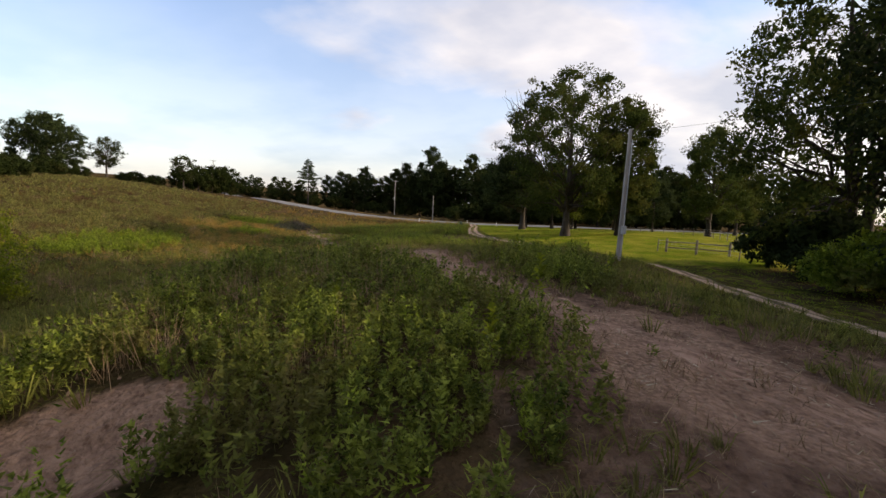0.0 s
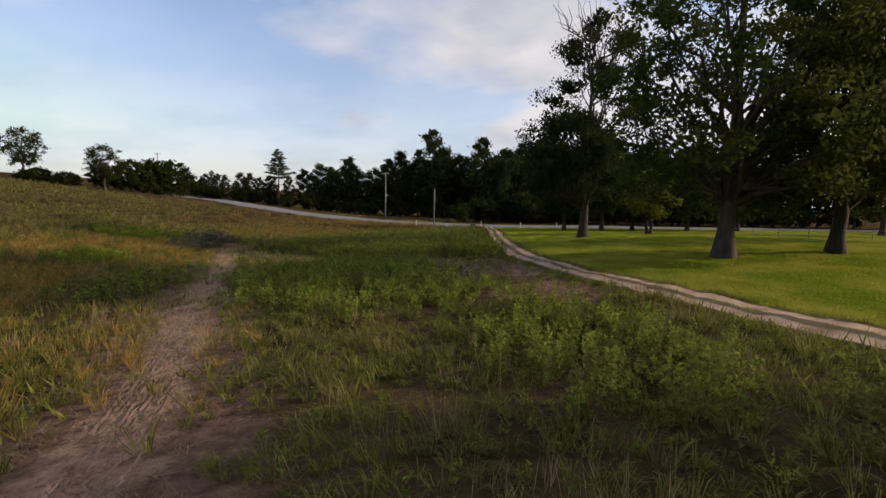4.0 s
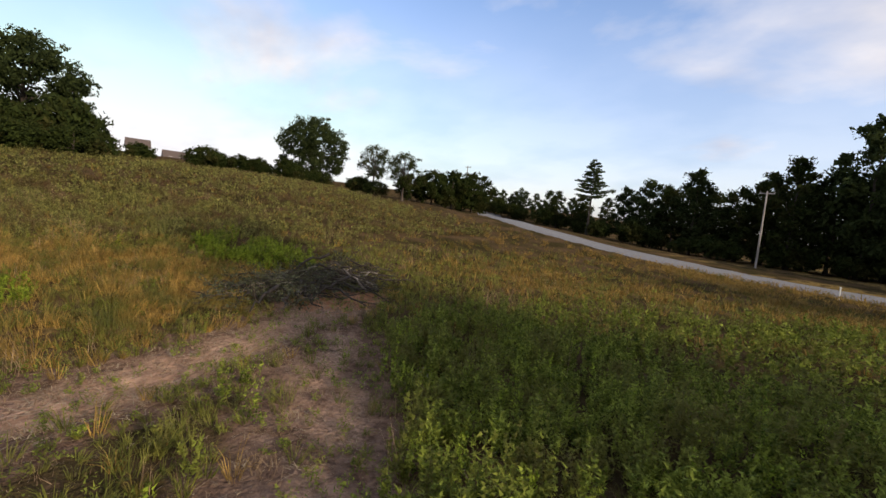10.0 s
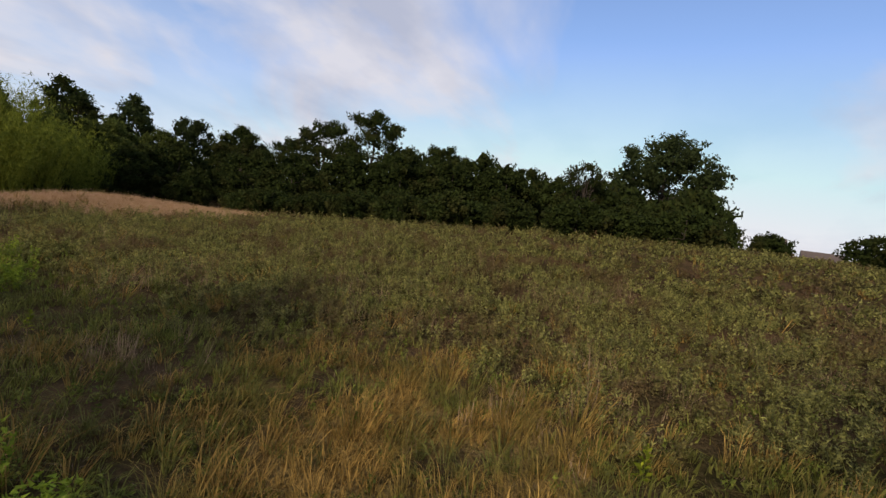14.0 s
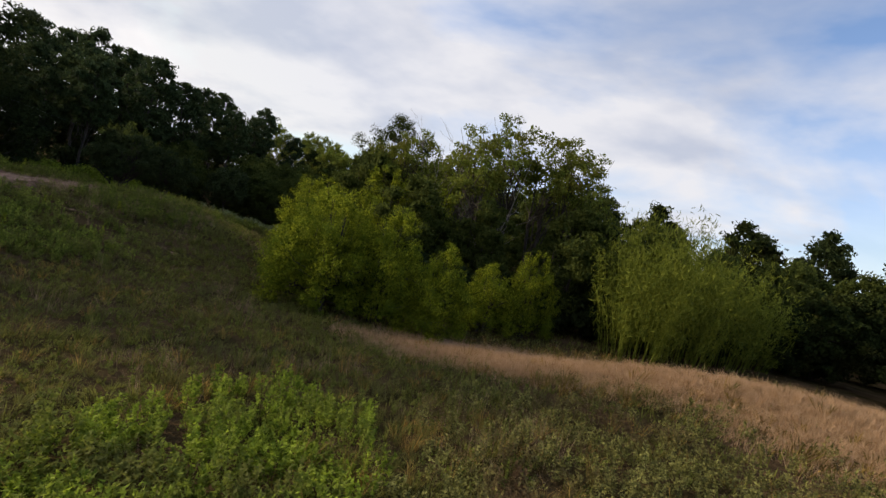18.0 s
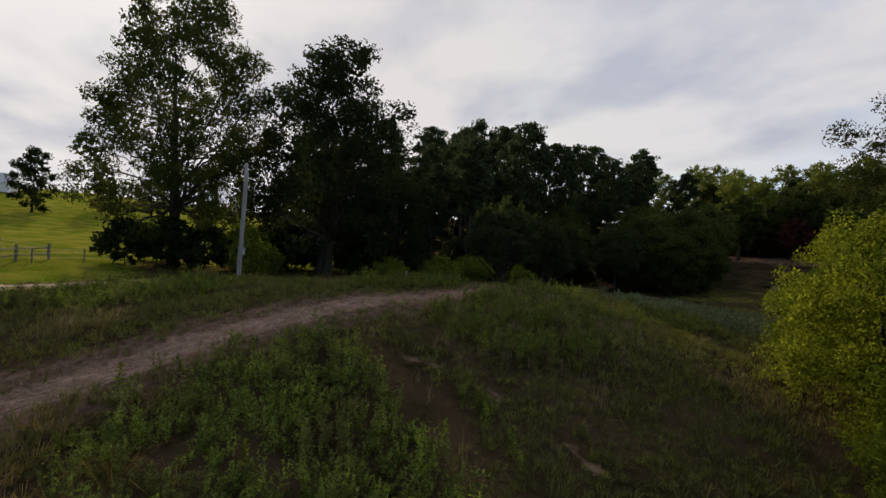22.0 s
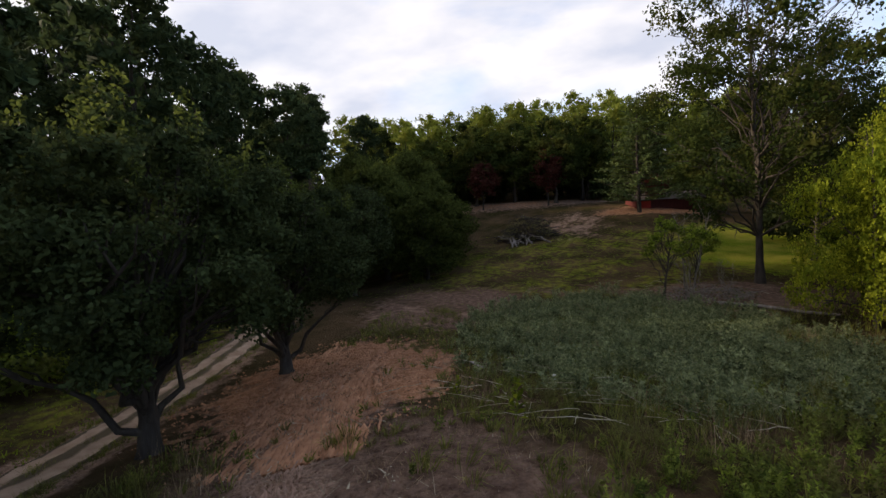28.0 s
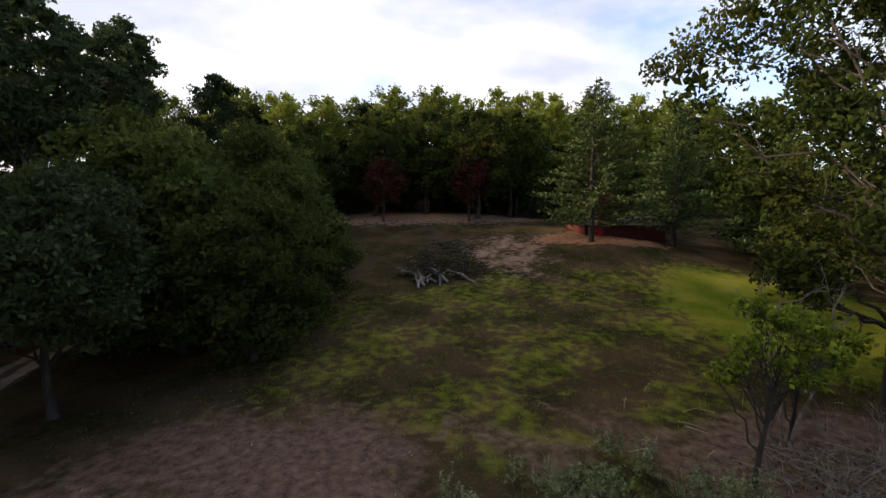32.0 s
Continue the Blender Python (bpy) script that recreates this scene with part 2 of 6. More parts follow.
M = {
    "bark": material("bark", (0.024, 0.019, 0.015), (0.07, 0.056, 0.045), 0.9, 5, bump=0.8, bump_scale=14, stretch=(1, 1, 0.25)),
    "dead_wood": material("dead_wood", (0.10, 0.085, 0.07), (0.30, 0.26, 0.22), 0.85, 4, bump=0.5, bump_scale=20),
    "oak_leaf": material("oak_leaf", (0.022, 0.034, 0.009), (0.074, 0.098, 0.022), 0.72, spec=0.03, leafy=0.42, island=True, third=(0.095, 0.095, 0.022), third_scale=0.35),
    "twin_leaf": material("twin_leaf", (0.021, 0.03, 0.012), (0.085, 0.108, 0.039), 0.65, spec=0.03, leafy=0.25, island=True),
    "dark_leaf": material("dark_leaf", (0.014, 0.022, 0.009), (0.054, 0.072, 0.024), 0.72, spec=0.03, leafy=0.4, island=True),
    "wood_leaf": material("wood_leaf", (0.010, 0.017, 0.006), (0.040, 0.054, 0.013), 0.72, spec=0.03, leafy=0.3, island=True, third=(0.042, 0.042, 0.013), third_scale=0.25),
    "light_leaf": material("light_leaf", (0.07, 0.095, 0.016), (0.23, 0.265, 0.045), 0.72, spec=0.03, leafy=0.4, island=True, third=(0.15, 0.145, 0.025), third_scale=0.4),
    "willow_leaf": material("willow_leaf", (0.05, 0.075, 0.006), (0.46, 0.50, 0.04), 0.72, spec=0.05, leafy=0.55, island=True, uneven=1.5, third=(0.15, 0.2, 0.02), third_scale=0.5),
    "needle": material("needle", (0.02, 0.033, 0.015), (0.075, 0.10, 0.038), 0.72, spec=0.03, leafy=0.32, island=True),
    "pine_leaf": material("pine_leaf", (0.045, 0.068, 0.02), (0.12, 0.155, 0.048), 0.7, spec=0.12, leafy=0.2, island=True),
    "red_leaf": material("red_leaf", (0.055, 0.02, 0.014), (0.125, 0.042, 0.03), 0.72, spec=0.03, leafy=0.35, island=True),
    "rust_leaf": material("rust_leaf", (0.03, 0.02, 0.013), (0.10, 0.062, 0.04), 0.75, spec=0.1, leafy=0.2, island=True),
    "thicket_leaf": material("thicket_leaf", (0.03, 0.043, 0.011), (0.13, 0.155, 0.036), 0.72, spec=0.03, leafy=0.45, island=True),
    "cane_leaf": material("cane_leaf", (0.085, 0.11, 0.012), (0.26, 0.29, 0.038), 0.72, spec=0.12, leafy=0.4, island=True),
    "weed_leaf": material("weed_leaf", (0.03, 0.048, 0.007), (0.36, 0.42, 0.068), 0.72, spec=0.12, leafy=0.4, island=True, uneven=1.35, third=(0.15, 0.135, 0.04), third_scale=0.55),
    "bright_weed": material("bright_weed", (0.05, 0.085, 0.008), (0.42, 0.52, 0.055), 0.72, spec=0.12, leafy=0.45, island=True, uneven=1.35, third=(0.16, 0.17, 0.04), third_scale=0.5),
    "olive_leaf": material("olive_leaf", (0.014, 0.018, 0.005), (0.37, 0.355, 0.105), 0.72, spec=0.12, leafy=0.3, island=True, uneven=1.35, third=(0.11, 0.068, 0.034), third_scale=0.4),
    "gold_blade": material("gold_blade", (0.10, 0.06, 0.013), (0.56, 0.36, 0.10), 0.72, spec=0.12, leafy=0.35, island=True, uneven=1.35, third=(0.1, 0.11, 0.025), third_scale=0.5),
    "straw_blade": material("straw_blade", (0.33, 0.2, 0.105), (0.64, 0.44, 0.265), 0.72, spec=0.12, leafy=0.35, island=True),
    "pink_blade": material("pink_blade", (0.13, 0.08, 0.045), (0.5, 0.36, 0.22), 0.72, spec=0.12, leafy=0.35, island=True, uneven=1.35),
    "green_blade": material("green_blade", (0.055, 0.064, 0.012), (0.33, 0.325, 0.07), 0.72, spec=0.12, leafy=0.4, island=True, uneven=1.35, third=(0.15, 0.14, 0.045), third_scale=0.6),
    "lawn_blade": material("lawn_blade", (0.115, 0.165, 0.010), (0.28, 0.335, 0.027), 0.72, spec=0.12, leafy=0.4, island=True),
    "straw": material("straw", (0.14, 0.1, 0.065), (0.42, 0.33, 0.21), 0.7, island=True),
    "pole_wood": material("pole_wood", (0.17, 0.155, 0.14), (0.36, 0.335, 0.31), 0.85, 6, bump=0.4, bump_scale=30, stretch=(1, 1, 0.08)),
    "metal_grey": material("metal_grey", (0.28, 0.29, 0.30), (0.42, 0.43, 0.44), 0.45, 8, spec=0.5),
    "wire": material("wire", (0.03, 0.03, 0.03), (0.06, 0.06, 0.06), 0.5, 8),
    "white_paint": material("white_paint", (0.62, 0.62, 0.60), (0.80, 0.80, 0.78), 0.6, 7),
    # shed reds: pine shade put into the wall colour, sunlight into the door's
    "shaded_red": material("shaded_red", (0.06, 0.011, 0.009), (0.13, 0.024, 0.02), 0.7, 5, stretch=(4, 4, 0.5)),
    "lit_door_red": material("lit_door_red", (0.40, 0.03, 0.02), (0.55, 0.06, 0.04), 0.6, 6),
    "roof_brown": material("roof_brown", (0.06, 0.047, 0.042), (0.12, 0.092, 0.08), 0.8, 6),
    "asphalt": material("asphalt", (0.16, 0.16, 0.165), (0.24, 0.24, 0.245), 0.9, 3, bump=0.3, bump_scale=60),
    "track_soil": material("track_soil", (0.36, 0.235, 0.155), (0.58, 0.415, 0.29), 0.95, 1.8, bump=0.7, bump_scale=9, third=(0.3, 0.19, 0.12), third_scale=0.7),
    "wilted": material("wilted", (0.035, 0.042, 0.02), (0.20, 0.215, 0.105), 0.6, spec=0.3, leafy=0.15, island=True, uneven=1.4),
    "fennel": material("fennel", (0.065, 0.085, 0.036), (0.44, 0.48, 0.22), 0.72, spec=0.12, leafy=0.35, island=True, uneven=1.35),
    "straw_stalk": material("straw_stalk", (0.30, 0.25, 0.16), (0.52, 0.45, 0.32), 0.7, 5),
    "clod": material("clod", (0.14, 0.08, 0.055), (0.40, 0.26, 0.185), 0.95, island=True, spec=0.1),
    "clay_clod": material("clay_clod", (0.24, 0.108, 0.054), (0.55, 0.285, 0.155), 0.95, island=True, spec=0.1),
    "stone": material("stone", (0.30, 0.27, 0.22), (0.50, 0.45, 0.38), 0.9, 6, bump=0.5, bump_scale=18),
    "dark_green_metal": material("dark_green_metal", (0.04, 0.07, 0.05), (0.07, 0.11, 0.08), 0.5, 8),
}


def ground_material():
    """Soil, straw litter, rough grass and mown lawn, mixed by the ground's own cover layers and broken up by noise."""
    m = bpy.data.materials.new("ground_cover")
    m.use_nodes = True
    t, l = m.node_tree.nodes, m.node_tree.links
    b = t["Principled BSDF"]
    b.inputs["Roughness"].default_value = 0.95
    b.inputs["Specular IOR Level"].default_value = 0.0
    tc = t.new("ShaderNodeTexCoord")

    def noise_of(scale, lo, hi, detail=5.0):
        n = t.new("ShaderNodeTexNoise")
        n.inputs["Scale"].default_value, n.inputs["Detail"].default_value = scale, detail
        l.new(tc.outputs["Object"], n.inputs["Vector"])
        r = t.new("ShaderNodeMapRange")
        r.inputs["From Min"].default_value, r.inputs["From Max"].default_value = lo, hi
        l.new(n.outputs["Fac"], r.inputs["Value"])
        return n.outputs["Fac"], r.outputs[0]

    def mixed(fac, c1, c2):
        x = t.new("ShaderNodeMixRGB")
        for k, c in ((1, c1), (2, c2)):
            if isinstance(c, tuple):
                x.inputs[k].default_value = (*c, 1)
            else:
                l.new(c, x.inputs[k])
        l.new(fac, x.inputs[0])
        return x.outputs[0]

    def layer(name):
        """The layer's amount with an uneven edge."""
        a = t.new("ShaderNodeAttribute")
        a.attribute_name = name
        n, _ = noise_of(1.7, 0.3, 0.7, 6.0)
        s = t.new("ShaderNodeMath")
        s.operation = "ADD"
        l.new(a.outputs["Fac"], s.inputs[0])
        l.new(n, s.inputs[1])
        r = t.new("ShaderNodeMapRange")
        r.inputs["From Min"].default_value, r.inputs["From Max"].default_value = 0.85, 1.15
        l.new(s.outputs[0], r.inputs["Value"])
        return r.outputs[0]

    _, f1 = noise_of(3.0, 0.32, 0.68)
    _, f2 = noise_of(0.35, 0.38, 0.62)
    _, f3 = noise_of(11.0, 0.35, 0.65)
    grass = mixed(f2, mixed(f1, (0.028, 0.025, 0.010), (0.065, 0.051, 0.022)), (0.10, 0.066, 0.036))
    lawn = mixed(f2, mixed(f3, (0.085, 0.125, 0.010), (0.165, 0.205, 0.018)), (0.255, 0.24, 0.036))
    gold = mixed(f1, (0.10, 0.07, 0.025), (0.26, 0.18, 0.068))
    soil = mixed(f2, mixed(f1, mixed(f3, (0.135, 0.078, 0.052), (0.29, 0.18, 0.125)), (0.41, 0.265, 0.185)), mixed(f3, (0.20, 0.126, 0.085), (0.44, 0.29, 0.205)))
    clay = mixed(f1, mixed(f3, (0.2, 0.088, 0.044), (0.40, 0.185, 0.095)), (0.54, 0.285, 0.158))
    litter = mixed(f1, mixed(f3, (0.066, 0.039, 0.028), (0.14, 0.087, 0.061)), (0.235, 0.152, 0.107))
    c = mixed(layer("gold"), grass, gold)
    c = mixed(layer("lawn"), c, lawn)
    c = mixed(layer("litter"), c, litter)
    c = mixed(layer("soil"), c, soil)
    c = mixed(layer("clay"), c, clay)
    l.new(c, b.inputs["Base Color"])
    n, _ = noise_of(9.0, 0.3, 0.7, 12.0)
    bp = t.new("ShaderNodeBump")
    bp.inputs["Strength"].default_value, bp.inputs["Distance"].default_value = 1.0, 0.25
    l.new(n, bp.inputs["Height"])
    l.new(bp.outputs[0], b.inputs["Normal"])
    return m


M["ground"] = ground_material()

# ---- the lie of the land ----
# name: centre x, y, reach x, y, height of each soft rise (+) or hollow (-)
LANDFORMS = {
    "mound": (2, 10, 13, 16, 2.13), "mound_tail": (-1, 26, 9, 9, 1.15), "valley": (-24, 45, 16, 26, -1.66),
    "valley_north": (-16, 74, 14, 14, -1.01), "willow_hollow": (-32, 14, 20, 16, -1.68), "slope_west": (-48, 62, 14, 24, -1.2),
    "field_north": (-20, 98, 24, 18, -0.76), "road_dip": (5, 118, 30, 18, -0.53), "south_hollow": (-5, -20, 14, 13, -0.65),
    "east_lawn": (30, 60, 24, 30, 1.72), "south_track": (16, -4, 9, 12, -0.49), "clearing": (0, -38, 18, 12, 0.6),
    "hill_northwest": (-72, 100, 26, 26, 1.56), "hill_west": (-62, 70, 22, 26, 1.69), "southeast": (26, -35, 18, 16, -1.6),
    "southwest": (-60, 15, 22, 18, -0.41), "road_rise": (-50, 135, 30, 24, 1.9), "pine_rise": (-14, -54, 12, 12, 2.11),
    "shoulder": (-8, 14, 5, 6, 0.75), "pole_bank": (11, 28, 5, 6, 0.6),
}
LANDFORMS["crest_dip"] = (-62, 121, 15, 13, -0.55)
LANDFORMS["road_cutting"] = (-64, 146, 9, 9, -1.6)
LANDFORMS["wood_edge"] = (4, -68, 18, 10, 1.2)
LANDFORMS["straw_ridge"] = (-50, 27, 10, 5, 1.3)
LANDFORMS["dug_hole"] = (-4.6, 4.9, 1.2, 1.0, -0.55)


def soft(v, w):
    return np.logaddexp(0, v / w) * w


def height(x, y):
    x, y = np.asarray(x, float), np.asarray(y, float)
    west = np.clip(-x, -400, 135)
    south = np.clip(-y, -400, 125)
    north = np.clip(y, -150, 150)
    h = -1.355 + 0.112 * soft(west - 36, 6) / (1 + np.exp(-(np.clip(y, -200, 300) - 25) / 14)) + 0.178 * soft(south - 40, 6) - 0.00515 * north
    h = h + 0.075 * soft(np.clip(x, -400, 190) - 55, 8) / (1 + np.exp(-(np.clip(y, -200, 300) + 15) / 15)) / (1 + np.exp((np.clip(y, -200, 300) - 105) / 8))
    for gx, gy, rx, ry, up in LANDFORMS.values():
        h = h + up * np.exp(-((x - gx) / rx) ** 2 - ((y - gy) / ry) ** 2)
    h = h + 0.06 * np.sin(0.9 * x + 1.3 * np.sin(0.5 * y)) * np.sin(0.8 * y + 0.7 * x) + 0.035 * np.sin(2.3 * x + 0.4) * np.sin(2.0 * y - 0.9 * x)
    return h


def z_at(x, y):
    return float(height(x, y))


# lines of the plan
TRAIL = [(9.5, -4), (8.0, 3), (5.8, 6.4), (4.0, 9.0), (2.4, 11.9), (1.1, 14.6), (0.0, 18.4), (-0.6, 22.2), (-1.7, 26), (-2.5, 29.2), (-4.1, 33.2), (-5.9, 37.6), (-10.4, 48), (-15.2, 58), (-17.6, 65), (-20.8, 72.5), (-23.6, 78)]
CROSS = [(4.0, 49), (2.5, 55), (-1.5, 60.5), (-6.0, 65), (-11.5, 69.5), (-20, 75.5)]
SPUR = [(-6.2, 24.5), (-8.6, 22.6), (-11.5, 21.5), (-14.5, 21.5), (-17, 22.5)]
DRIVE = [(8.6, 121), (8.2, 108), (7.3, 98), (5.9, 84), (5.1, 72), (4.9, 62), (6.2, 55), (8.4, 48.5), (11.4, 41), (13.8, 35), (14.8, 28), (14.6, 20), (14.5, 12), (15.5, 4), (16.9, -4), (18.6, -12), (21.4, -22), (24.4, -32), (26, -40), (29, -54), (33, -70)]
ROAD = [(140, 122), (80, 123), (30, 124.5), (5, 125), (-18, 126.5), (-31, 128), (-47, 131), (-56, 137), (-66, 147), (-80, 166)]


def line_distance(x, y, line):
    best = np.full(np.shape(x), 1e9)
    for (ax, ay), (bx, by) in zip(line[:-1], line[1:]):
        dx, dy = bx - ax, by - ay
        k = np.clip(((x - ax) * dx + (y - ay) * dy) / (dx * dx + dy * dy), 0, 1)
        best = np.minimum(best, np.hypot(x - ax - k * dx, y - ay - k * dy))
    return best


def oval(x, y, cx, cy, rx, ry, edge=0.35):
    """1 inside an oval patch, 0 outside, with a soft edge."""
    d = np.hypot((x - cx) / rx, (y - cy) / ry)
    return np.clip((1 + edge - d) / (2 * edge), 0, 1)


def wave(x, y, size, seed=0.0):
    """A slow uneven field between 0 and 1."""
    a, b = x / size, y / size
    v = np.sin(a * 2.1 + seed + 1.7 * np.sin(b * 1.3 + seed)) + np.sin(b * 2.4 - seed * 2 + 1.3 * np.sin(a * 1.7)) + 0.6 * np.sin(a * 4.7 + b * 3.9 + seed)
    return np.clip(0.5 + v / 4.4, 0, 1)


def drive_side(x, y):
    """Metres east (+) or west (-) of the farm track."""
    ys = np.array([p[1] for p in DRIVE][::-1], float)
    xs = np.array([p[0] for p in DRIVE][::-1], float)
    return x - np.interp(y, ys, xs)


def covers(x, y):
    """How much of each cover grows at a place: soil, litter, lawn, gold grass, weeds, hill weeds, green grass."""
    side = drive_side(x, y)
    trail = line_distance(x, y, TRAIL)
    cross = line_distance(x, y, CROSS)
    soil = np.clip(1.45 - trail / 1.05, 0, 1) * np.clip(0.4 + 0.45 * wave(x, y, 3, 2) + 0.35 * wave(x, y, 0.9, 4), 0, 1)
    soil = np.maximum(soil, 0.5 * np.clip(1.5 - line_distance(x, y, SPUR) / 0.4, 0, 1) * np.clip(2 * wave(x, y, 1.2, 1) - 0.4, 0, 1))
    soil = np.maximum(soil, 0.45 * oval(x, y, 8.5, 12, 4.0, 11) * (side < -3.0) * np.clip(wave(x, y, 2.2, 3.7) * 1.9 - 0.55, 0, 1))
    soil = np.maximum(soil, 0.9 * oval(x, y, 4.3, 7.6, 1.9, 3.4, 0.25) * np.clip(0.5 + 0.8 * wave(x, y, 1.1, 2), 0, 1))
    clay = np.maximum(oval(x, y, 10.0, -4.5, 4.6, 6.0, 0.3) * (side < -0.6) * (0.6 + 0.4 * wave(x, y, 1.6, 7)), 0.5 * oval(x, y, 4, -68, 16, 3))
    clay = np.maximum(clay, 0.8 * oval(x, y, -15, -54, 7, 3))
    soil = np.maximum(soil, 0.72 * oval(x, y, -4.5, -51, 5.0, 9.0, 0.6) * (0.45 + 0.55 * wave(x, y, 1.7, 3)))
    soil = np.maximum(soil, 0.75 * oval(x, y, 3.2, 55.5, 2.2, 2.6) * wave(x, y, 1.4, 1))
    clay = np.maximum(clay, 0.6 * oval(x, y, -24.0, 78.8, 1.8, 2.8))
    soil = np.maximum(soil, 0.95 * oval(x, y, -47, 21.2, 15, 2.8) * np.clip(2 * wave(x, y, 2.0, 3) - 0.1, 0, 1))
    soil = np.maximum(soil, 0.6 * oval(x, y, -23.5, 77.5, 2.4, 2.0))
    soil = np.maximum(soil, 0.95 * oval(x, y, -4.4, 5.2, 1.5, 1.5))
    soil = np.maximum(soil, 0.85 * oval(x, y, 2, -70, 30, 5))
    soil = np.maximum(soil, 0.75 * np.clip(1.35 - cross / 1.5, 0, 1) * np.clip(1.7 * wave(x, y, 1.3, 6.6) + 0.05, 0, 1) * np.clip((y - 58) / 3, 0, 1))
    soil = np.maximum(soil, 0.8 * np.clip(2.3 - np.abs(side), 0, 1) * np.clip((16 - y) / 5, 0, 1) * np.clip((y + 24) / 5, 0, 1))
    litter = np.clip(1.6 - cross / 2.0, 0, 1) * 0.9
    litter = np.maximum(litter, 0.8 * np.clip(1.5 - trail / 2.6, 0, 1))
    litter = np.maximum(litter, 0.9 * oval(x, y, 6.0, 6.0, 5.0, 6.0))
    litter = np.maximum(litter, 0.85 * oval(x, y, 2.4, 55, 3.2, 6.8))
    litter = np.maximum(litter, 0.95 * oval(x, y, 8, -19, 6.5, 8) * (0.5 + 0.5 * wave(x, y, 2.5, 4)))
    soil = np.maximum(soil, 0.5 * oval(x, y, 9.5, -17, 5.0, 6) * wave(x, y, 2.0, 1.1))
    litter = np.maximum(litter, oval(x, y, -10.5, -20.5, 6, 4.5))
    lawn = np.clip(side - 0.9, 0, 1) * np.clip((y - 30) / 6, 0, 1) * np.clip((122 - y) / 4, 0, 1)
    lawn = np.maximum(lawn, np.clip((x - 27) / 5, 0, 1) * (y > -10) * np.clip(1 - (x - 36) / 20, 0.8, 1) * (y < 122))
    lawn = np.maximum(lawn, 0.4 * np.clip(side - 0.9, 0, 1) * np.clip((9 - side) / 3, 0, 1) * (y > -24) * (y < 34))
    lawn = np.maximum(lawn, 0.7 * oval(x, y, -8, -40, 9, 10) * wave(x, y, 5, 1.5))
    lawn = np.maximum(lawn, 0.45 * oval(x, y, -1, -33, 17, 15) * np.clip(0.5 + 0.7 * wave(x, y, 3.1, 2.5), 0, 1))
    litter = np.maximum(litter, 0.55 * oval(x, y, -1, -23.5, 8, 3.0) * np.clip(1.8 * wave(x, y, 1.6, 0.7) - 0.2, 0, 1))
    lawn = np.maximum(lawn, 0.8 * oval(x, y, -22, -36, 10, 12))
    open_ground = (side < -0.9) * (y > -19 + 2.5 * wave(x, y, 2.0, 1))
    north = np.clip((y - 84) / 8, 0, 1) * (x > -50) * open_ground
    gold = np.maximum(north * np.clip(1.8 * wave(x, y, 9, 3) - 0.35, 0.1, 1) * np.clip((x + 34) / 12, 0.15, 1), oval(x, y, -30, 71, 9, 8) * wave(x, y, 6, 0.5) * 1.3)
    gold = np.maximum(gold, oval(x, y, -27, 54, 6, 10) * wave(x, y, 5, 5))
    gold = np.maximum(gold, 0.7 * oval(x, y, -10, 38, 4, 8) * wave(x, y, 3, 1))
    gold = gold * np.clip(1.9 * wave(x, y, 1.3, 4.4) - 0.15, 0, 1)
    straw = np.maximum(oval(x, y, -48, 25, 16, 5.5, 0.25), oval(x, y, -56, 31, 8, 5.5, 0.3))
    gold = np.maximum(gold, np.maximum(oval(x, y, -48, 24, 16, 7, 0.25), straw))
    gold = np.clip(gold, 0, 1)
    patches = [(-2.2, 9.5, 4.4, 6.5), (-7.5, 56.5, 6.0, 6.5), (-3.0, 50.5, 4.0, 4.5), (-7, 80, 11, 11.5), (-0.5, 71, 5.5, 7.5), (2.5, 66, 2.6, 5), (-1.5, 92, 8, 7), (-33, 45.5, 3.8, 7.5), (-28.3, 65.2, 2.2, 2.5), (-34, 79.5, 4.0, 3.5),
               (-10, 28.5, 5.0, 5.0), (-1.5, 13.8, 4.5, 3.5), (-6, 2.0, 3.0, 3.0), (-6.5, 17, 3.5, 4.0), (-18, 56, 3.5, 4.5), (4.0, 17, 2.0, 4.5), (7.5, 33, 2.6, 5.0), (3.0, 42, 2.5, 4.0), (0.6, 50.0, 2.0, 1.8)]
    weeds = np.zeros(np.shape(x))
    for cx, cy, rx, ry in patches:
        weeds = np.maximum(weeds, oval(x, y, cx, cy, rx, ry, 0.25))
    weeds = weeds * np.clip(cross / 1.6 - 0.6, 0, 1) * np.clip(1 - oval(x, y, -4.4, 5.2, 1.5, 1.5) * 1.5, 0, 1) * np.clip(1 - oval(x, y, 3.4, 55.8, 3.4, 5.4), 0, 1)
    weeds = weeds * open_ground * np.clip(trail / 1.2 - 1.0, 0, 1) * np.clip(line_distance(x, y, SPUR) / 0.6 - 0.6, 0, 1)
    hill = np.maximum(np.clip((-x - 36 + 0.25 * np.clip(y - 82, 0, 60)) / 5, 0, 1), np.clip((-x - 38) / 5, 0, 1)) * np.clip((y - 30) / 8, 0, 1) * np.clip((118 - y) / 8, 0, 1)
    return {"soil": np.maximum(soil, clay), "clay": clay, "litter": litter, "lawn": lawn, "gold": gold, "weeds": np.clip(weeds, 0, 1), "hill": hill, "open": open_ground * 1.0, "side": side, "straw": straw}


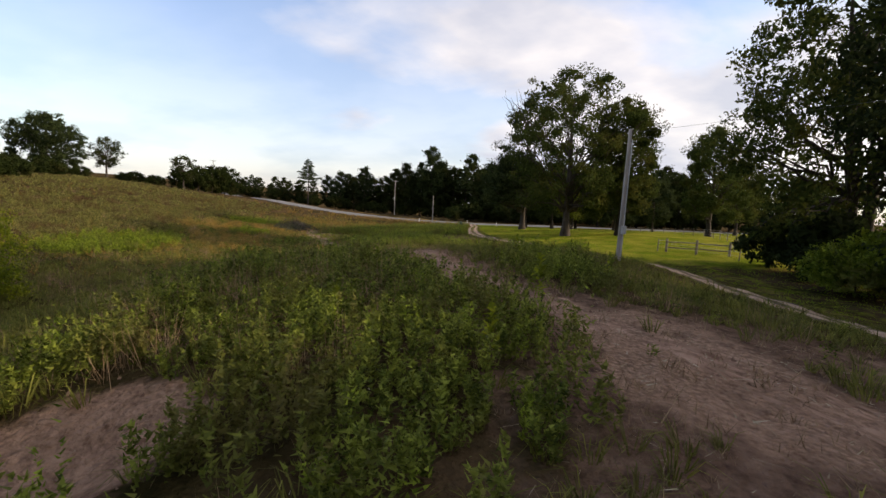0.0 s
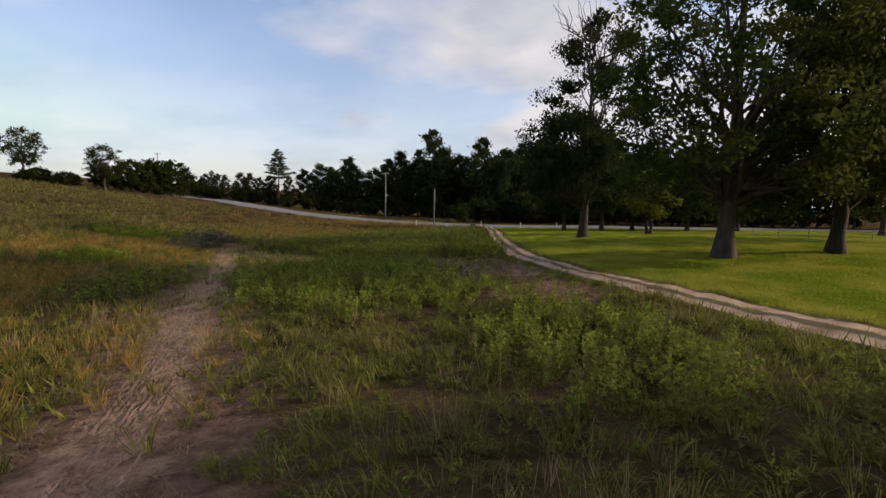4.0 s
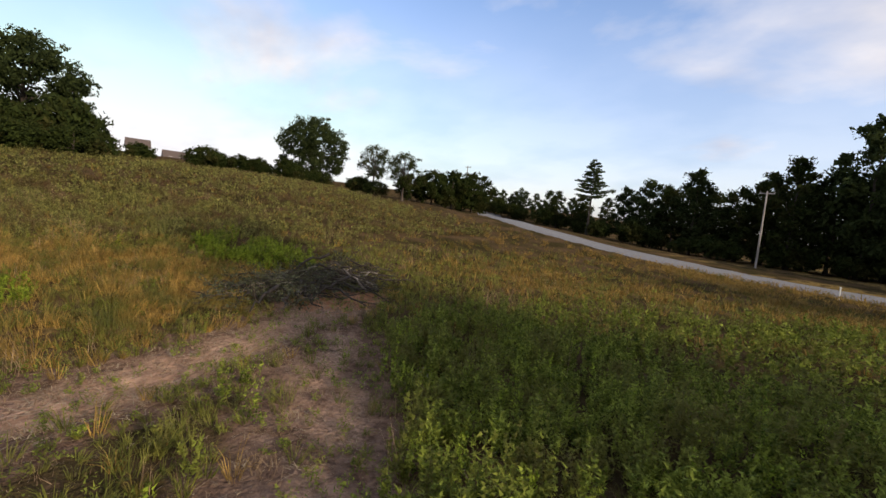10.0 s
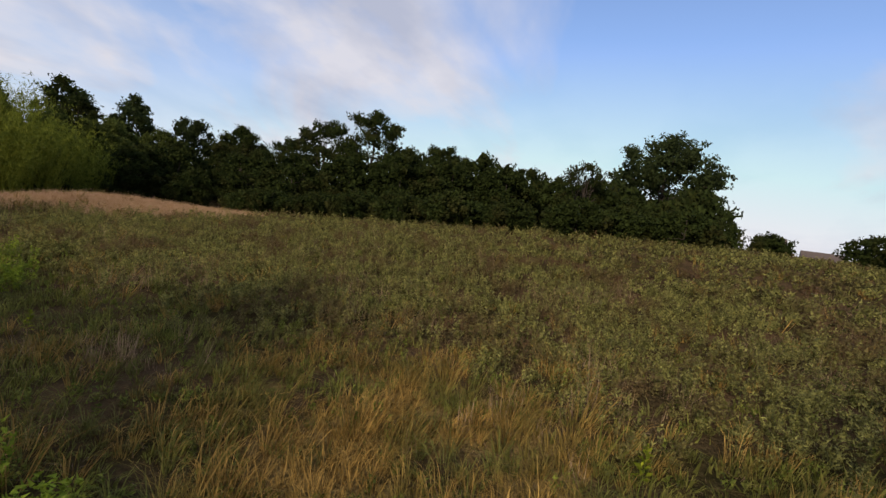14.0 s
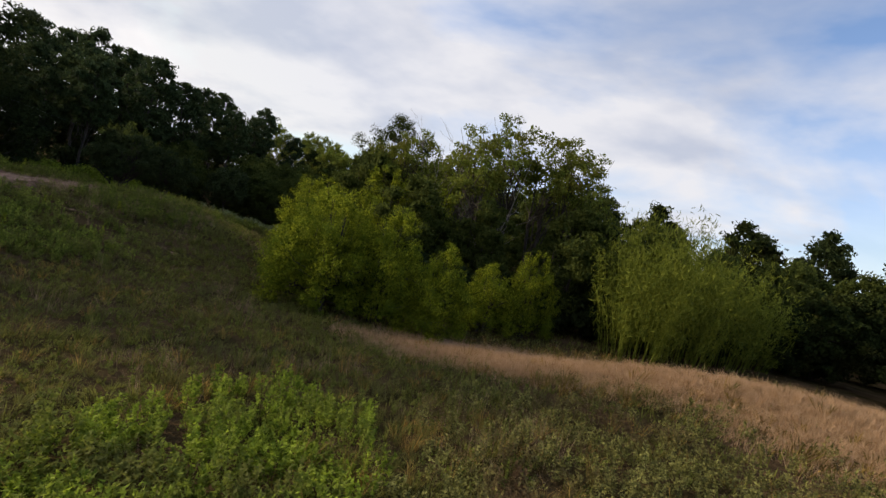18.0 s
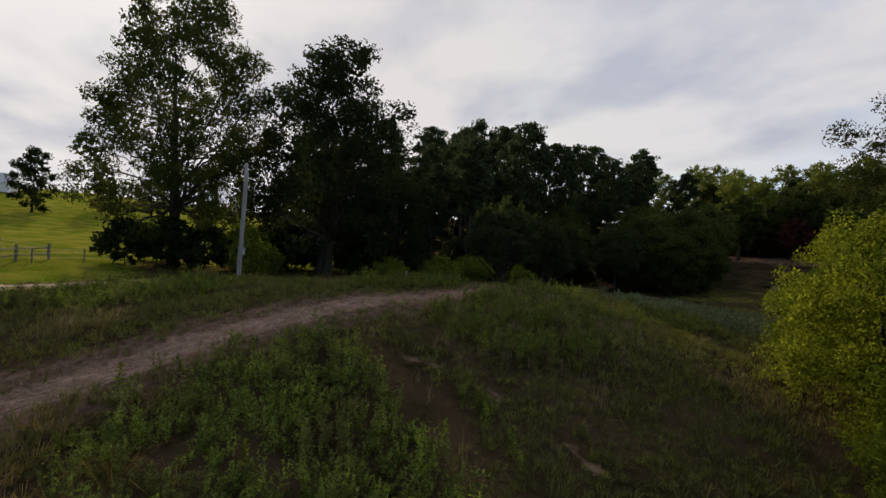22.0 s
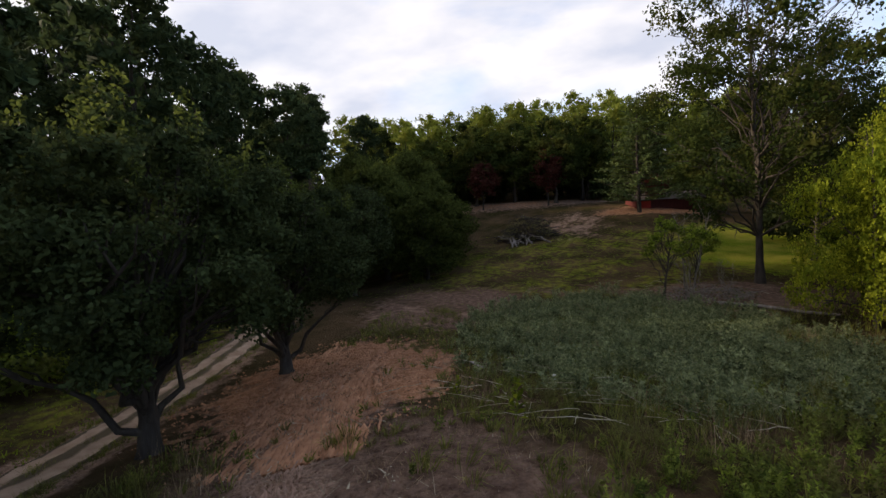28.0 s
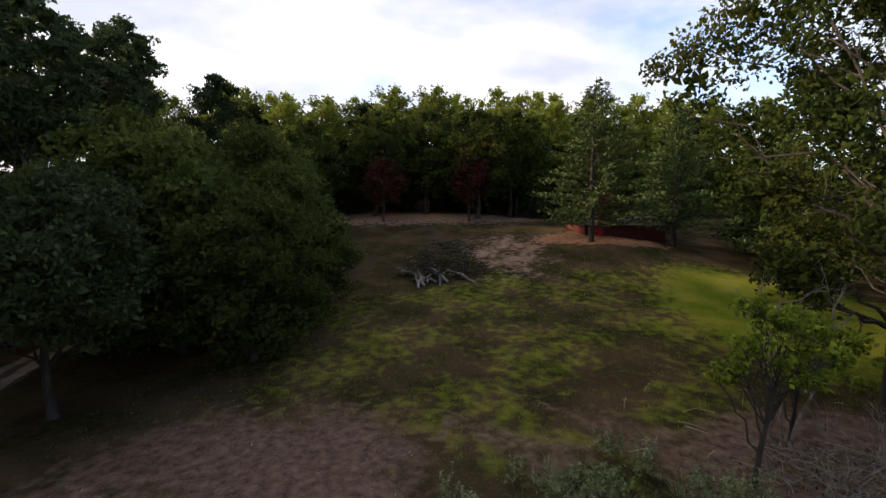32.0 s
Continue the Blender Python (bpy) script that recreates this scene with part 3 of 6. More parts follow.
def quick_mesh(name, verts, loops, size, mat):
    """A mesh of many like faces (size corners each) from arrays."""
    me = bpy.data.meshes.new(name)
    n = len(loops) // size
    me.vertices.add(len(verts))
    me.vertices.foreach_set("co", np.asarray(verts, np.float32).ravel())
    me.loops.add(len(loops))
    me.loops.foreach_set("vertex_index", np.asarray(loops, np.int32))
    me.polygons.add(n)
    me.polygons.foreach_set("loop_start", np.arange(0, n * size, size, dtype=np.int32))
    me.update(calc_edges=True)
    me.materials.append(mat)
    return me


def axis_points():
    def spread(lo, hi, step, far):
        mid = np.arange(lo, hi + step / 2, step)
        out = [hi]
        g = step
        while out[-1] < far:
            g *= 1.22
            out.append(out[-1] + g)
        low = [lo]
        g = step
        while low[-1] > -far:
            g *= 1.22
            low.append(low[-1] - g)
        return np.array(low[:0:-1] + list(mid) + out[1:])
    return spread(-64, 34, 0.5, 900), spread(-48, 126, 0.5, 900)


def build_ground():
    xs, ys = axis_points()
    X, Y = np.meshgrid(xs, ys)
    c = covers(X.ravel(), Y.ravel())
    road = line_distance(X, Y, ROAD)
    Z = height(X, Y)
    Z = Z - 0.05 * np.exp(-(line_distance(X, Y, DRIVE) / 1.6) ** 2) - 0.10 * np.exp(-(line_distance(X, Y, TRAIL) / 1.3) ** 2)
    lump = c["soil"].reshape(X.shape)
    Z = Z + lump * (0.05 * np.sin(3.1 * X + 2 * np.sin(1.9 * Y)) * np.sin(2.7 * Y))
    Z = np.where(road < 4.5, Z - 0.10, Z)
    nx, ny = len(xs), len(ys)
    verts = np.stack([X.ravel(), Y.ravel(), Z.ravel()], 1)
    i = (np.arange(ny - 1)[:, None] * nx + np.arange(nx - 1)[None, :]).ravel()
    loops = np.stack([i, i + 1, i + 1 + nx, i + nx], 1).ravel()
    me = quick_mesh("ground", verts, loops, 4, M["ground"])
    for k in ("soil", "litter", "lawn", "gold", "clay"):
        a = me.attributes.new(k, "FLOAT", "POINT")
        a.data.foreach_set("value", c[k].astype(np.float32))
    me.polygons.foreach_set("use_smooth", np.ones(len(me.polygons), bool))
    tagged(new("ground", me), "rolling rough field of grass, weeds and bare reddish soil", "ground", kind="structure")


build_ground()


def track_material():
    """Two pale worn ruts with a darker, weedier middle and edges."""
    m = M["track_soil"]
    t, l = m.node_tree.nodes, m.node_tree.links
    hv = next(n for n in t if n.bl_idname == "ShaderNodeHueSaturation")
    src = hv.inputs["Color"].links[0].from_socket
    a = t.new("ShaderNodeAttribute")
    a.attribute_name = "across"
    ab = t.new("ShaderNodeMath")
    ab.operation = "ABSOLUTE"
    l.new(a.outputs["Fac"], ab.inputs[0])
    n = t.new("ShaderNodeTexNoise")
    n.inputs["Scale"].default_value, n.inputs["Detail"].default_value = 1.6, 6.0
    tc = next(q for q in t if q.bl_idname == "ShaderNodeTexCoord")
    l.new(tc.outputs["Object"], n.inputs["Vector"])
    wob = t.new("ShaderNodeMath")
    wob.operation = "MULTIPLY_ADD"
    wob.inputs[1].default_value = 0.5
    l.new(n.outputs["Fac"], wob.inputs[0])
    l.new(ab.outputs[0], wob.inputs[2])
    ramp = t.new("ShaderNodeValToRGB")
    e = ramp.color_ramp.elements
    e[0].position, e[1].position = 0.38, 0.52
    e[0].color, e[1].color = (1, 1, 1, 1), (0, 0, 0, 1)
    e2 = ramp.color_ramp.elements.new(1.02)
    e2.color = (0, 0, 0, 1)
    e3 = ramp.color_ramp.elements.new(1.18)
    e3.color = (1, 1, 1, 1)
    l.new(wob.outputs[0], ramp.inputs[0])
    mx = t.new("ShaderNodeMixRGB")
    mx.inputs["Color2"].default_value = (0.12, 0.088, 0.048, 1)
    l.new(ramp.outputs[0], mx.inputs[0])
    l.new(src, mx.inputs["Color1"])
    l.new(mx.outputs[0], hv.inputs["Color"])
    return m


def ribbon(name, line, half, up, mat, label, category, step=1.0, rows=7, crown=0.0, ruts=0.0):
    """A road laid on the ground along a line."""
    pts = []
    p = np.array(line, float)
    seg = np.hypot(*np.diff(p, axis=0).T)
    s = np.concatenate([[0], np.cumsum(seg)])
    q = np.arange(0, s[-1], step)
    cx, cy = np.interp(q, s, p[:, 0]), np.interp(q, s, p[:, 1])
    for _ in range(6):
        cx[1:-1] = (cx[:-2] + 2 * cx[1:-1] + cx[2:]) / 4
        cy[1:-1] = (cy[:-2] + 2 * cy[1:-1] + cy[2:]) / 4
    tx, ty = np.gradient(cx), np.gradient(cy)
    ln = np.hypot(tx, ty)
    nx, ny = -ty / ln, tx / ln
    verts, k = [], len(q)
    for j in range(rows):
        u = -1 + 2 * j / (rows - 1)
        w = half * (u + (0.12 * np.sin(q * 0.9 + 2 * u) + 0.08 * np.sin(q * 2.3) if abs(u) == 1 and ruts else 0))
        x, y = cx + nx * w, cy + ny * w
        z = height(x, y) + up + crown * (1 - u * u) - ruts * np.exp(-((abs(u) - 0.58) / 0.24) ** 2)
        if abs(u) == 1:
            z = z - up - 0.12
        verts.append(np.stack([x, y, z], 1))
    V = np.concatenate(verts)
    loops = []
    for j in range(rows - 1):
        a = np.arange(k - 1) + j * k
        loops.append(np.stack([a, a + k, a + k + 1, a + 1], 1).ravel())
    me = quick_mesh(name, V, np.concatenate(loops), 4, mat)
    me.polygons.foreach_set("use_smooth", np.ones(len(me.polygons), bool))
    a = me.attributes.new("across", "FLOAT", "POINT")
    a.data.foreach_set("value", np.repeat(np.linspace(-1, 1, rows), k).astype(np.float32))
    return tagged(new(name, me), label, category, kind="structure")


ribbon("road", ROAD, 3.3, 0.10, M["asphalt"], "grey two-lane asphalt country road climbing beside the field", "road", 2.0, 7, 0.06)
ribbon("farm_track", DRIVE, 1.1, 0.03, track_material(), "pale dirt farm track with two worn wheel ruts", "track", 0.6, 13, 0.03, 0.05)

# ---- shapes ----
rng = np.random.default_rng(7)


def tube(path, radii, sides=7):
    """A tapered tube along a path: vertices and faces."""
    path = np.asarray(path, float)
    n = len(path)
    tang = np.gradient(path, axis=0)
    tang /= np.linalg.norm(tang, axis=1)[:, None] + 1e-9
    ref = np.array([0.31, 0.95, 0.07]) if abs(tang[0, 2]) > 0.8 else np.array([0.0, 0.0, 1.0])
    u = np.cross(tang, ref)
    u /= np.linalg.norm(u, axis=1)[:, None] + 1e-9
    v = np.cross(tang, u)
    ang = np.linspace(0, 2 * np.pi, sides, endpoint=False)
    r = np.asarray(radii, float)[:, None, None]
    ring = path[:, None, :] + r * (np.cos(ang)[None, :, None] * u[:, None, :] + np.sin(ang)[None, :, None] * v[:, None, :])
    V = ring.reshape(-1, 3)
    i = np.arange(n - 1)[:, None] * sides
    j = np.arange(sides)[None, :]
    a, b = (i + j).ravel(), (i + (j + 1) % sides).ravel()
    F = np.stack([a, b, b + sides, a + sides], 1)
    return V, F


def gather(pieces):
    V, F, k = [], [], 0
    for v, f in pieces:
        V.append(v)
        F.append(f + k)
        k += len(v)
    return np.concatenate(V), np.concatenate(F)


def tube_mesh(name, tubes, mat):
    V, F = gather(tubes)
    me = quick_mesh(name, V, F.ravel(), F.shape[1], mat)
    me.polygons.foreach_set("use_smooth", np.ones(len(me.polygons), bool))
    return me


def leaf_mesh(name, centres, length, width, mat, droop=0.3, up=0.25, along=None, core=None, simple=False):
    """Folded leaf sprays (two triangles each) at the given centres."""
    big = np.ones(len(centres))
    if core is not None and len(core):
        big = np.concatenate([big, np.full(len(core), 2.0)])
        centres = np.concatenate([centres, core])
    n = len(centres)
    d = rng.normal(size=(n, 3))
    if along is not None:
        d = d * 0.55 + along
    d[:, 2] -= droop
    d /= np.linalg.norm(d, axis=1)[:, None] + 1e-9
    nrm = rng.normal(size=(n, 3)) + np.array([0, 0, up * 3])
    s = np.cross(d, nrm)
    s /= np.linalg.norm(s, axis=1)[:, None] + 1e-9
    L = (length * big * rng.uniform(0.65, 1.3, n))[:, None]
    W = (width * big * rng.uniform(0.65, 1.3, n))[:, None]
    fold = np.cross(s, d) * W * 0.3
    a = centres - d * L * 0.5
    c = centres + d * L * 0.5
    b = centres + s * W * 0.5 + fold
    e = centres - s * W * 0.5 + fold
    if simple:
        V = np.stack([a + s * W * 0.45, c, a - s * W * 0.45], 1).reshape(-1, 3)
        return quick_mesh(name, V, np.arange(n * 3), 3, mat)
    V = np.stack([a, b, c, e], 1).reshape(-1, 3)
    base = np.arange(n)[:, None] * 4
    loops = (base + np.array([[0, 1, 2, 0, 2, 3]])).ravel()
    return quick_mesh(name, V, loops, 3, mat)


def part(name, mesh, parent, label=""):
    ob = new(name, mesh)
    ob.parent = parent
    if label:
        ob["label"] = label
    return ob


def thing(name, label, category, group=""):
    return tagged(new(name), label, category, group)


def ball(n):
    """Even places inside a ball of radius 1."""
    d = rng.normal(size=(n, 3))
    return d / np.linalg.norm(d, axis=1)[:, None] * rng.uniform(0, 1, n)[:, None] ** 0.42


def crown_points(envelope, clumps, per, spread, hollow=0.45):
    """Leaf places: clumps near the surface of lobes. envelope: list of (x, y, z, rx, ry, rz)."""
    env = np.array(envelope, float)
    vol = (env[:, 3] * env[:, 4] * env[:, 5]) ** 0.6667
    pick = rng.choice(len(env), clumps, p=vol / vol.sum())
    d = rng.normal(size=(clumps, 3))
    d /= np.linalg.norm(d, axis=1)[:, None]
    r = rng.uniform(hollow, 1.0, clumps)[:, None] ** 0.7
    cc = env[pick, :3] + d * r * env[pick, 3:]
    sp = spread * rng.uniform(0.6, 1.35, clumps)
    pts = np.repeat(cc, per, 0) + ball(clumps * per) * np.repeat(sp, per)[:, None] * np.array([1, 1, 0.7]) * 0.8
    return cc, pts


def bent(a, b, sag, k=6, wob=0.05):
    a, b = np.array(a, float), np.array(b, float)
    t = np.linspace(0, 1, k)[:, None]
    p = a + (b - a) * t
    p[:, 2] += sag * np.sin(t[:, 0] * np.pi)
    p[1:-1] += rng.normal(size=(k - 2, 3)) * wob * np.linalg.norm(b - a)
    return p


def tree(name, label, h, trunk_r, lobes, leaf, clumps, per, spread, leaf_size, limbs=16, bark="bark", fork=0.45, lean=(0, 0), stems=1, category="tree", group="", trunk_top=0.8, dead=0, hollow=0.45, droop=0.3, inner=0.14, twigs=2, spring=(0.35, 0.75)):
    """A tree of height h: tapered trunk, limbs to its clumps, and a crown of leaf sprays. Stands at the origin."""
    root = thing(name, label, category, group)
    cc, pts = crown_points(lobes, clumps, per, spread, hollow)
    tubes = []
    tops = []
    for s in range(stems):
        off = rng.normal(size=2) * (0.35 if stems > 1 else 0)
        top = np.array([lean[0] + off[0] * h * 0.22, lean[1] + off[1] * h * 0.22, h * trunk_top])
        k = 12
        t = np.linspace(0, 1, k)
        p = np.stack([off[0] + (top[0] - off[0]) * t ** 1.3, off[1] + (top[1] - off[1]) * t ** 1.3, -0.3 + (top[2] + 0.3) * t], 1)
        p[2:, :2] += rng.normal(size=(k - 2, 2)) * 0.005 * h
        rr = trunk_r * ((1 - t) ** 0.8 * 0.92 + 0.08) * (1 + 0.7 * np.exp(-t * 22))
        tubes.append(tube(p, rr, 9))
        tops.append(p)
    order = rng.permutation(len(cc))[:limbs]
    for i in order:
        p = tops[i % stems]
        c = cc[i]
        z0 = min(max(c[2] * rng.uniform(*spring), h * fork * 0.6), h * trunk_top * 0.95)
        k = int(np.argmin(np.abs(p[:, 2] - z0)))
        base_r = trunk_r * max(0.12, (1 - p[k, 2] / h)) * 0.42
        q = bent(p[k], c, 0.06 * np.linalg.norm(c - p[k]), 7, 0.035)
        tubes.append(tube(q, np.linspace(base_r, 0.02, 7), 5))
        for _ in range(twigs):
            a = q[rng.integers(3, 6)]
            e = a + (c - p[k]) * 0.2 + np.clip(rng.normal(size=3), -1.3, 1.3) * spread * 0.55
            tubes.append(tube(bent(a, e, 0, 4, 0.06), np.linspace(base_r * 0.35, 0.012, 4), 4))
    for _ in range(dead):
        p = tops[0]
        a = p[-1 - rng.integers(0, 3)]
        e = a + np.array([rng.normal() * h * 0.16, rng.normal() * h * 0.16, h * rng.uniform(0.12, 0.3)])
        q = bent(a, e, 0.0, 7, 0.05)
        tubes.append(tube(q, np.linspace(trunk_r * 0.28, 0.015, 7), 5))
        for _ in range(5):
            b = q[rng.integers(2, 6)]
            tubes.append(tube(bent(b, b + (e - a) * 0.3 + rng.normal(size=3) * h * 0.05, 0, 4, 0.08), np.linspace(trunk_r * 0.1, 0.01, 4), 4))
    part("trunk", tube_mesh(name + "_trunk", tubes, M[bark]), root)
    pts = pts[pts[:, 2] > 0.25]
    env = np.array(lobes, float)
    inner_n = int(len(pts) * inner)
    k = rng.integers(0, len(env), inner_n)
    d = rng.normal(size=(inner_n, 3))
    d /= np.linalg.norm(d, axis=1)[:, None]
    core = env[k, :3] + d * env[k, 3:] * (0.62 * rng.uniform(0, 1, inner_n) ** 0.5)[:, None]
    core = core[core[:, 2] > 0.4]
    part("crown", leaf_mesh(name + "_crown", pts, leaf_size, leaf_size * 0.6, M[leaf], droop, core=core, simple=leaf_size > 0.41), root)
    return root


def lobes_round(h, r, low, n=7, flat=1.0, seed=0, belly=0.42, lump=0.34):
    """Billowing lobes of a crown from height low to h: widest at the belly, closing in a dome, with an uneven rim."""
    g = np.random.default_rng(seed)
    out = [(0, 0, low + (h - low) * 0.48, r * 0.62, r * 0.62, (h - low) * 0.40)]
    m = 2 * n + 6
    for i in range(m):
        f = (i + 0.5) / m
        k = math.sqrt(max(0.0, 1 - abs((f - belly) / ((1 - belly) if f > belly else belly * 1.15)) ** 2.3))
        s = r * lump * g.uniform(0.7, 1.25) * (0.7 + 0.3 * k)
        d = max(0.0, r * k - s * 0.8) * g.uniform(0.8, 1.1)
        a = i * 2.4 + g.uniform(-0.35, 0.35)
        out.append((d * math.cos(a), d * math.sin(a), low + s * 0.6 + (h - low - 1.5 * s) * f, s, s, s * g.uniform(0.65, 0.95) * flat))
    return out


def place(ob, x, y, turn=0.0, scale=1.0, tall=1.0, sink=0.0):
    m = Matrix.LocRotScale((x, y, z_at(x, y) - sink), Euler((0, 0, radians(turn))), (scale, scale, scale * tall))
    ob.matrix_basis = m
    return ob


def again(ob, x, y, turn=0.0, scale=1.0, tall=1.0, sink=0.0):
    m = Matrix.LocRotScale((x, y, z_at(x, y) - sink), Euler((0, 0, radians(turn))), (scale, scale, scale * tall))
    keep = ob.scale.copy()
    ob.scale = (1, 1, 1)
    c = copy_thing(ob, m)
    ob.scale = keep
    return c


# ---- trees near the track ----
def grow(ob, spots):
    """The first tree on the first spot, copies on the rest. A spot: x, y, turn, scale, stretch upwards."""
    place(ob, *spots[0])
    for s in spots[1:]:
        again(ob, *s)


grow(tree("oak_tree", "tall leafy tree with an open crown beside the farm track", 23.5, 0.42, lobes_round(25.5, 8.7, 1.2, 16, seed=3, belly=0.3, lump=0.27), "oak_leaf", 660, 66, 1.2, 0.27, 50, stems=2, fork=0.3, hollow=0.6, inner=0.06), [(28, 29.5, 0, 1, 1.1)])
grow(tree("oak_tree", "dense dark leafy tree at the edge of the wood", 21, 0.4, lobes_round(21, 7.6, 0.6, 12, seed=5, lump=0.3), "dark_leaf", 420, 60, 1.35, 0.32, 24, stems=2, fork=0.25, inner=0.05), [(24.8, 16, 0, 1.18, 1.05), (26.5, 6.5, 130, 0.62, 1.0), (34, 10.5, 60, 0.85, 1.0)])
grow(tree("lawn_tree", "tall spreading tree with open branches standing on the mown lawn", 22.5, 0.46, lobes_round(21.6, 9.0, 2.6, 14, seed=8, belly=0.45, lump=0.27), "oak_leaf", 560, 62, 1.15, 0.27, 56, fork=0.28, hollow=0.6, inner=0.05, spring=(0.3, 0.6)), [(16, 56.9, 30, 1, 1)])
grow(tree("lawn_tree", "rounded dark green shade tree standing on the mown lawn", 18, 0.38, lobes_round(18, 5.8, 2.2, 10, seed=11, belly=0.38, lump=0.3), "oak_leaf", 320, 60, 1.35, 0.28, 30, fork=0.28), [(23.1, 57.5, 10, 1, 1), (41.5, 68.5, 200, 0.98, 1.0), (64, 96, 80, 0.9, 1.0)])
grow(tree("cedar_tree", "old dark tree with dead bare branches above its crown", 18.5, 0.44, [(a - 1.6, b, z, p, q, r) for a, b, z, p, q, r in lobes_round(12.2, 6.2, 3.2, 9, seed=13)] + [(4.5 * math.sin(k * 2.4) * (1.1 - k / 22) + 1.0, 4.5 * math.cos(k * 2.4) * (1.1 - k / 22), 11.0 + k * 0.62, 1.7, 1.7, 1.0) for k in range(14)], "dark_leaf", 440, 56, 1.1, 0.27, 80, fork=0.2, dead=14, trunk_top=0.86), [(14.2, 77.6, 0, 1.02, 1.12)])
grow(tree("small_tree", "small round tree with two stems on the lawn", 9, 0.2, lobes_round(9, 3.4, 1.8, 6, seed=17), "light_leaf", 130, 34, 0.9, 0.3, 14, stems=2), [(25.5, 87.5, 0, 1, 1)])
grow(tree("roadside_tree", "dark broadleaf tree near the country road", 16, 0.34, lobes_round(16, 5.8, 1.6, 9, seed=19), "dark_leaf", 260, 30, 1.2, 0.48, 12, twigs=1), [(21, 110, 0, 1, 1), (27, 108, 70, 1.05, 1), (34, 112, 140, 0.95, 1), (43, 110, 200, 1.0, 1), (54, 113, 20, 0.9, 1), (17, 141, 40, 1.05, 1)])

# two clipped-looking round trees by the dirt patch
twin = tree("round_tree", "dense dark rounded tree with a short forked trunk on bare soil", 9.2, 0.3, lobes_round(9.2, 4.1, 2.5, 11, seed=23, belly=0.36, lump=0.2), "twin_leaf", 620, 78, 0.62, 0.15, 34, fork=0.14, hollow=0.75, trunk_top=0.5, spring=(0.14, 0.34), twigs=3)
TWINS = [(12.9, 1.2, 0, 1, 1), (12.9, -5.9, 140, 0.94, 1.0)]
grow(tree("small_tree", "dark leafy small tree with a bare trunk beside the farm track", 9.6, 0.17, lobes_round(9.6, 4.2, 2.6, 9, seed=29, lump=0.3), "twin_leaf", 300, 46, 0.85, 0.24, 26, fork=0.15, twigs=2, inner=0.06), [(17.4, -26, 0, 1.05, 1)])
grow(tree("edge_tree", "dark leafy tree with low boughs at the clearing's edge", 9.8, 0.2, lobes_round(9.8, 4.6, 0.3, 10, seed=30, belly=0.36, lump=0.3), "thicket_leaf", 330, 44, 0.9, 0.27, 18, fork=0.12, twigs=1), [(11.8, -31.5, 80, 0.92, 1.0), (16.5, -33.5, 10, 1.2, 1.05), (12.4, -37.5, 250, 1.05, 1.0), (26.5, -14, 40, 1.1, 1.0), (29, -27, 300, 1.3, 1.05), (24, -47, 40, 1.4, 1.0), (15.5, -41.5, 30, 1.25, 1.1), (20.5, -36, 110, 1.45, 1.0), (17, -49, 90, 1.2, 1.0), (20, -58, 200, 1.3, 1.0)])


def top_shoots(root, lobes, n, leaf):
    """Upright shoots over the upper side of a crown; their paler leaves paint its sunlit rim."""
    env = np.array(lobes, float)
    k = rng.integers(0, len(env), n)
    d = rng.normal(size=(n, 3))
    d[:, 2] = np.abs(d[:, 2]) + 0.5
    d /= np.linalg.norm(d, axis=1)[:, None]
    base = env[k, :3] + d * env[k, 3:] * 0.92
    top = base[:, 2] > np.median(base[:, 2]) + 0.5
    base = base[top]
    pts = []
    for b in base:
        e = b + np.array([rng.normal() * 0.12, rng.normal() * 0.12, rng.uniform(0.35, 0.9)])
        u = rng.uniform(0.1, 1.05, 16)[:, None]
        pts.append(b + (e - b) * u + rng.normal(size=(16, 3)) * 0.07)
    part("shoot_leaves", leaf_mesh("shoot_leaves", np.concatenate(pts), 0.16, 0.09, M[leaf], -0.3), root, "shoot leaves paler than the crown, for its sunlit rim")


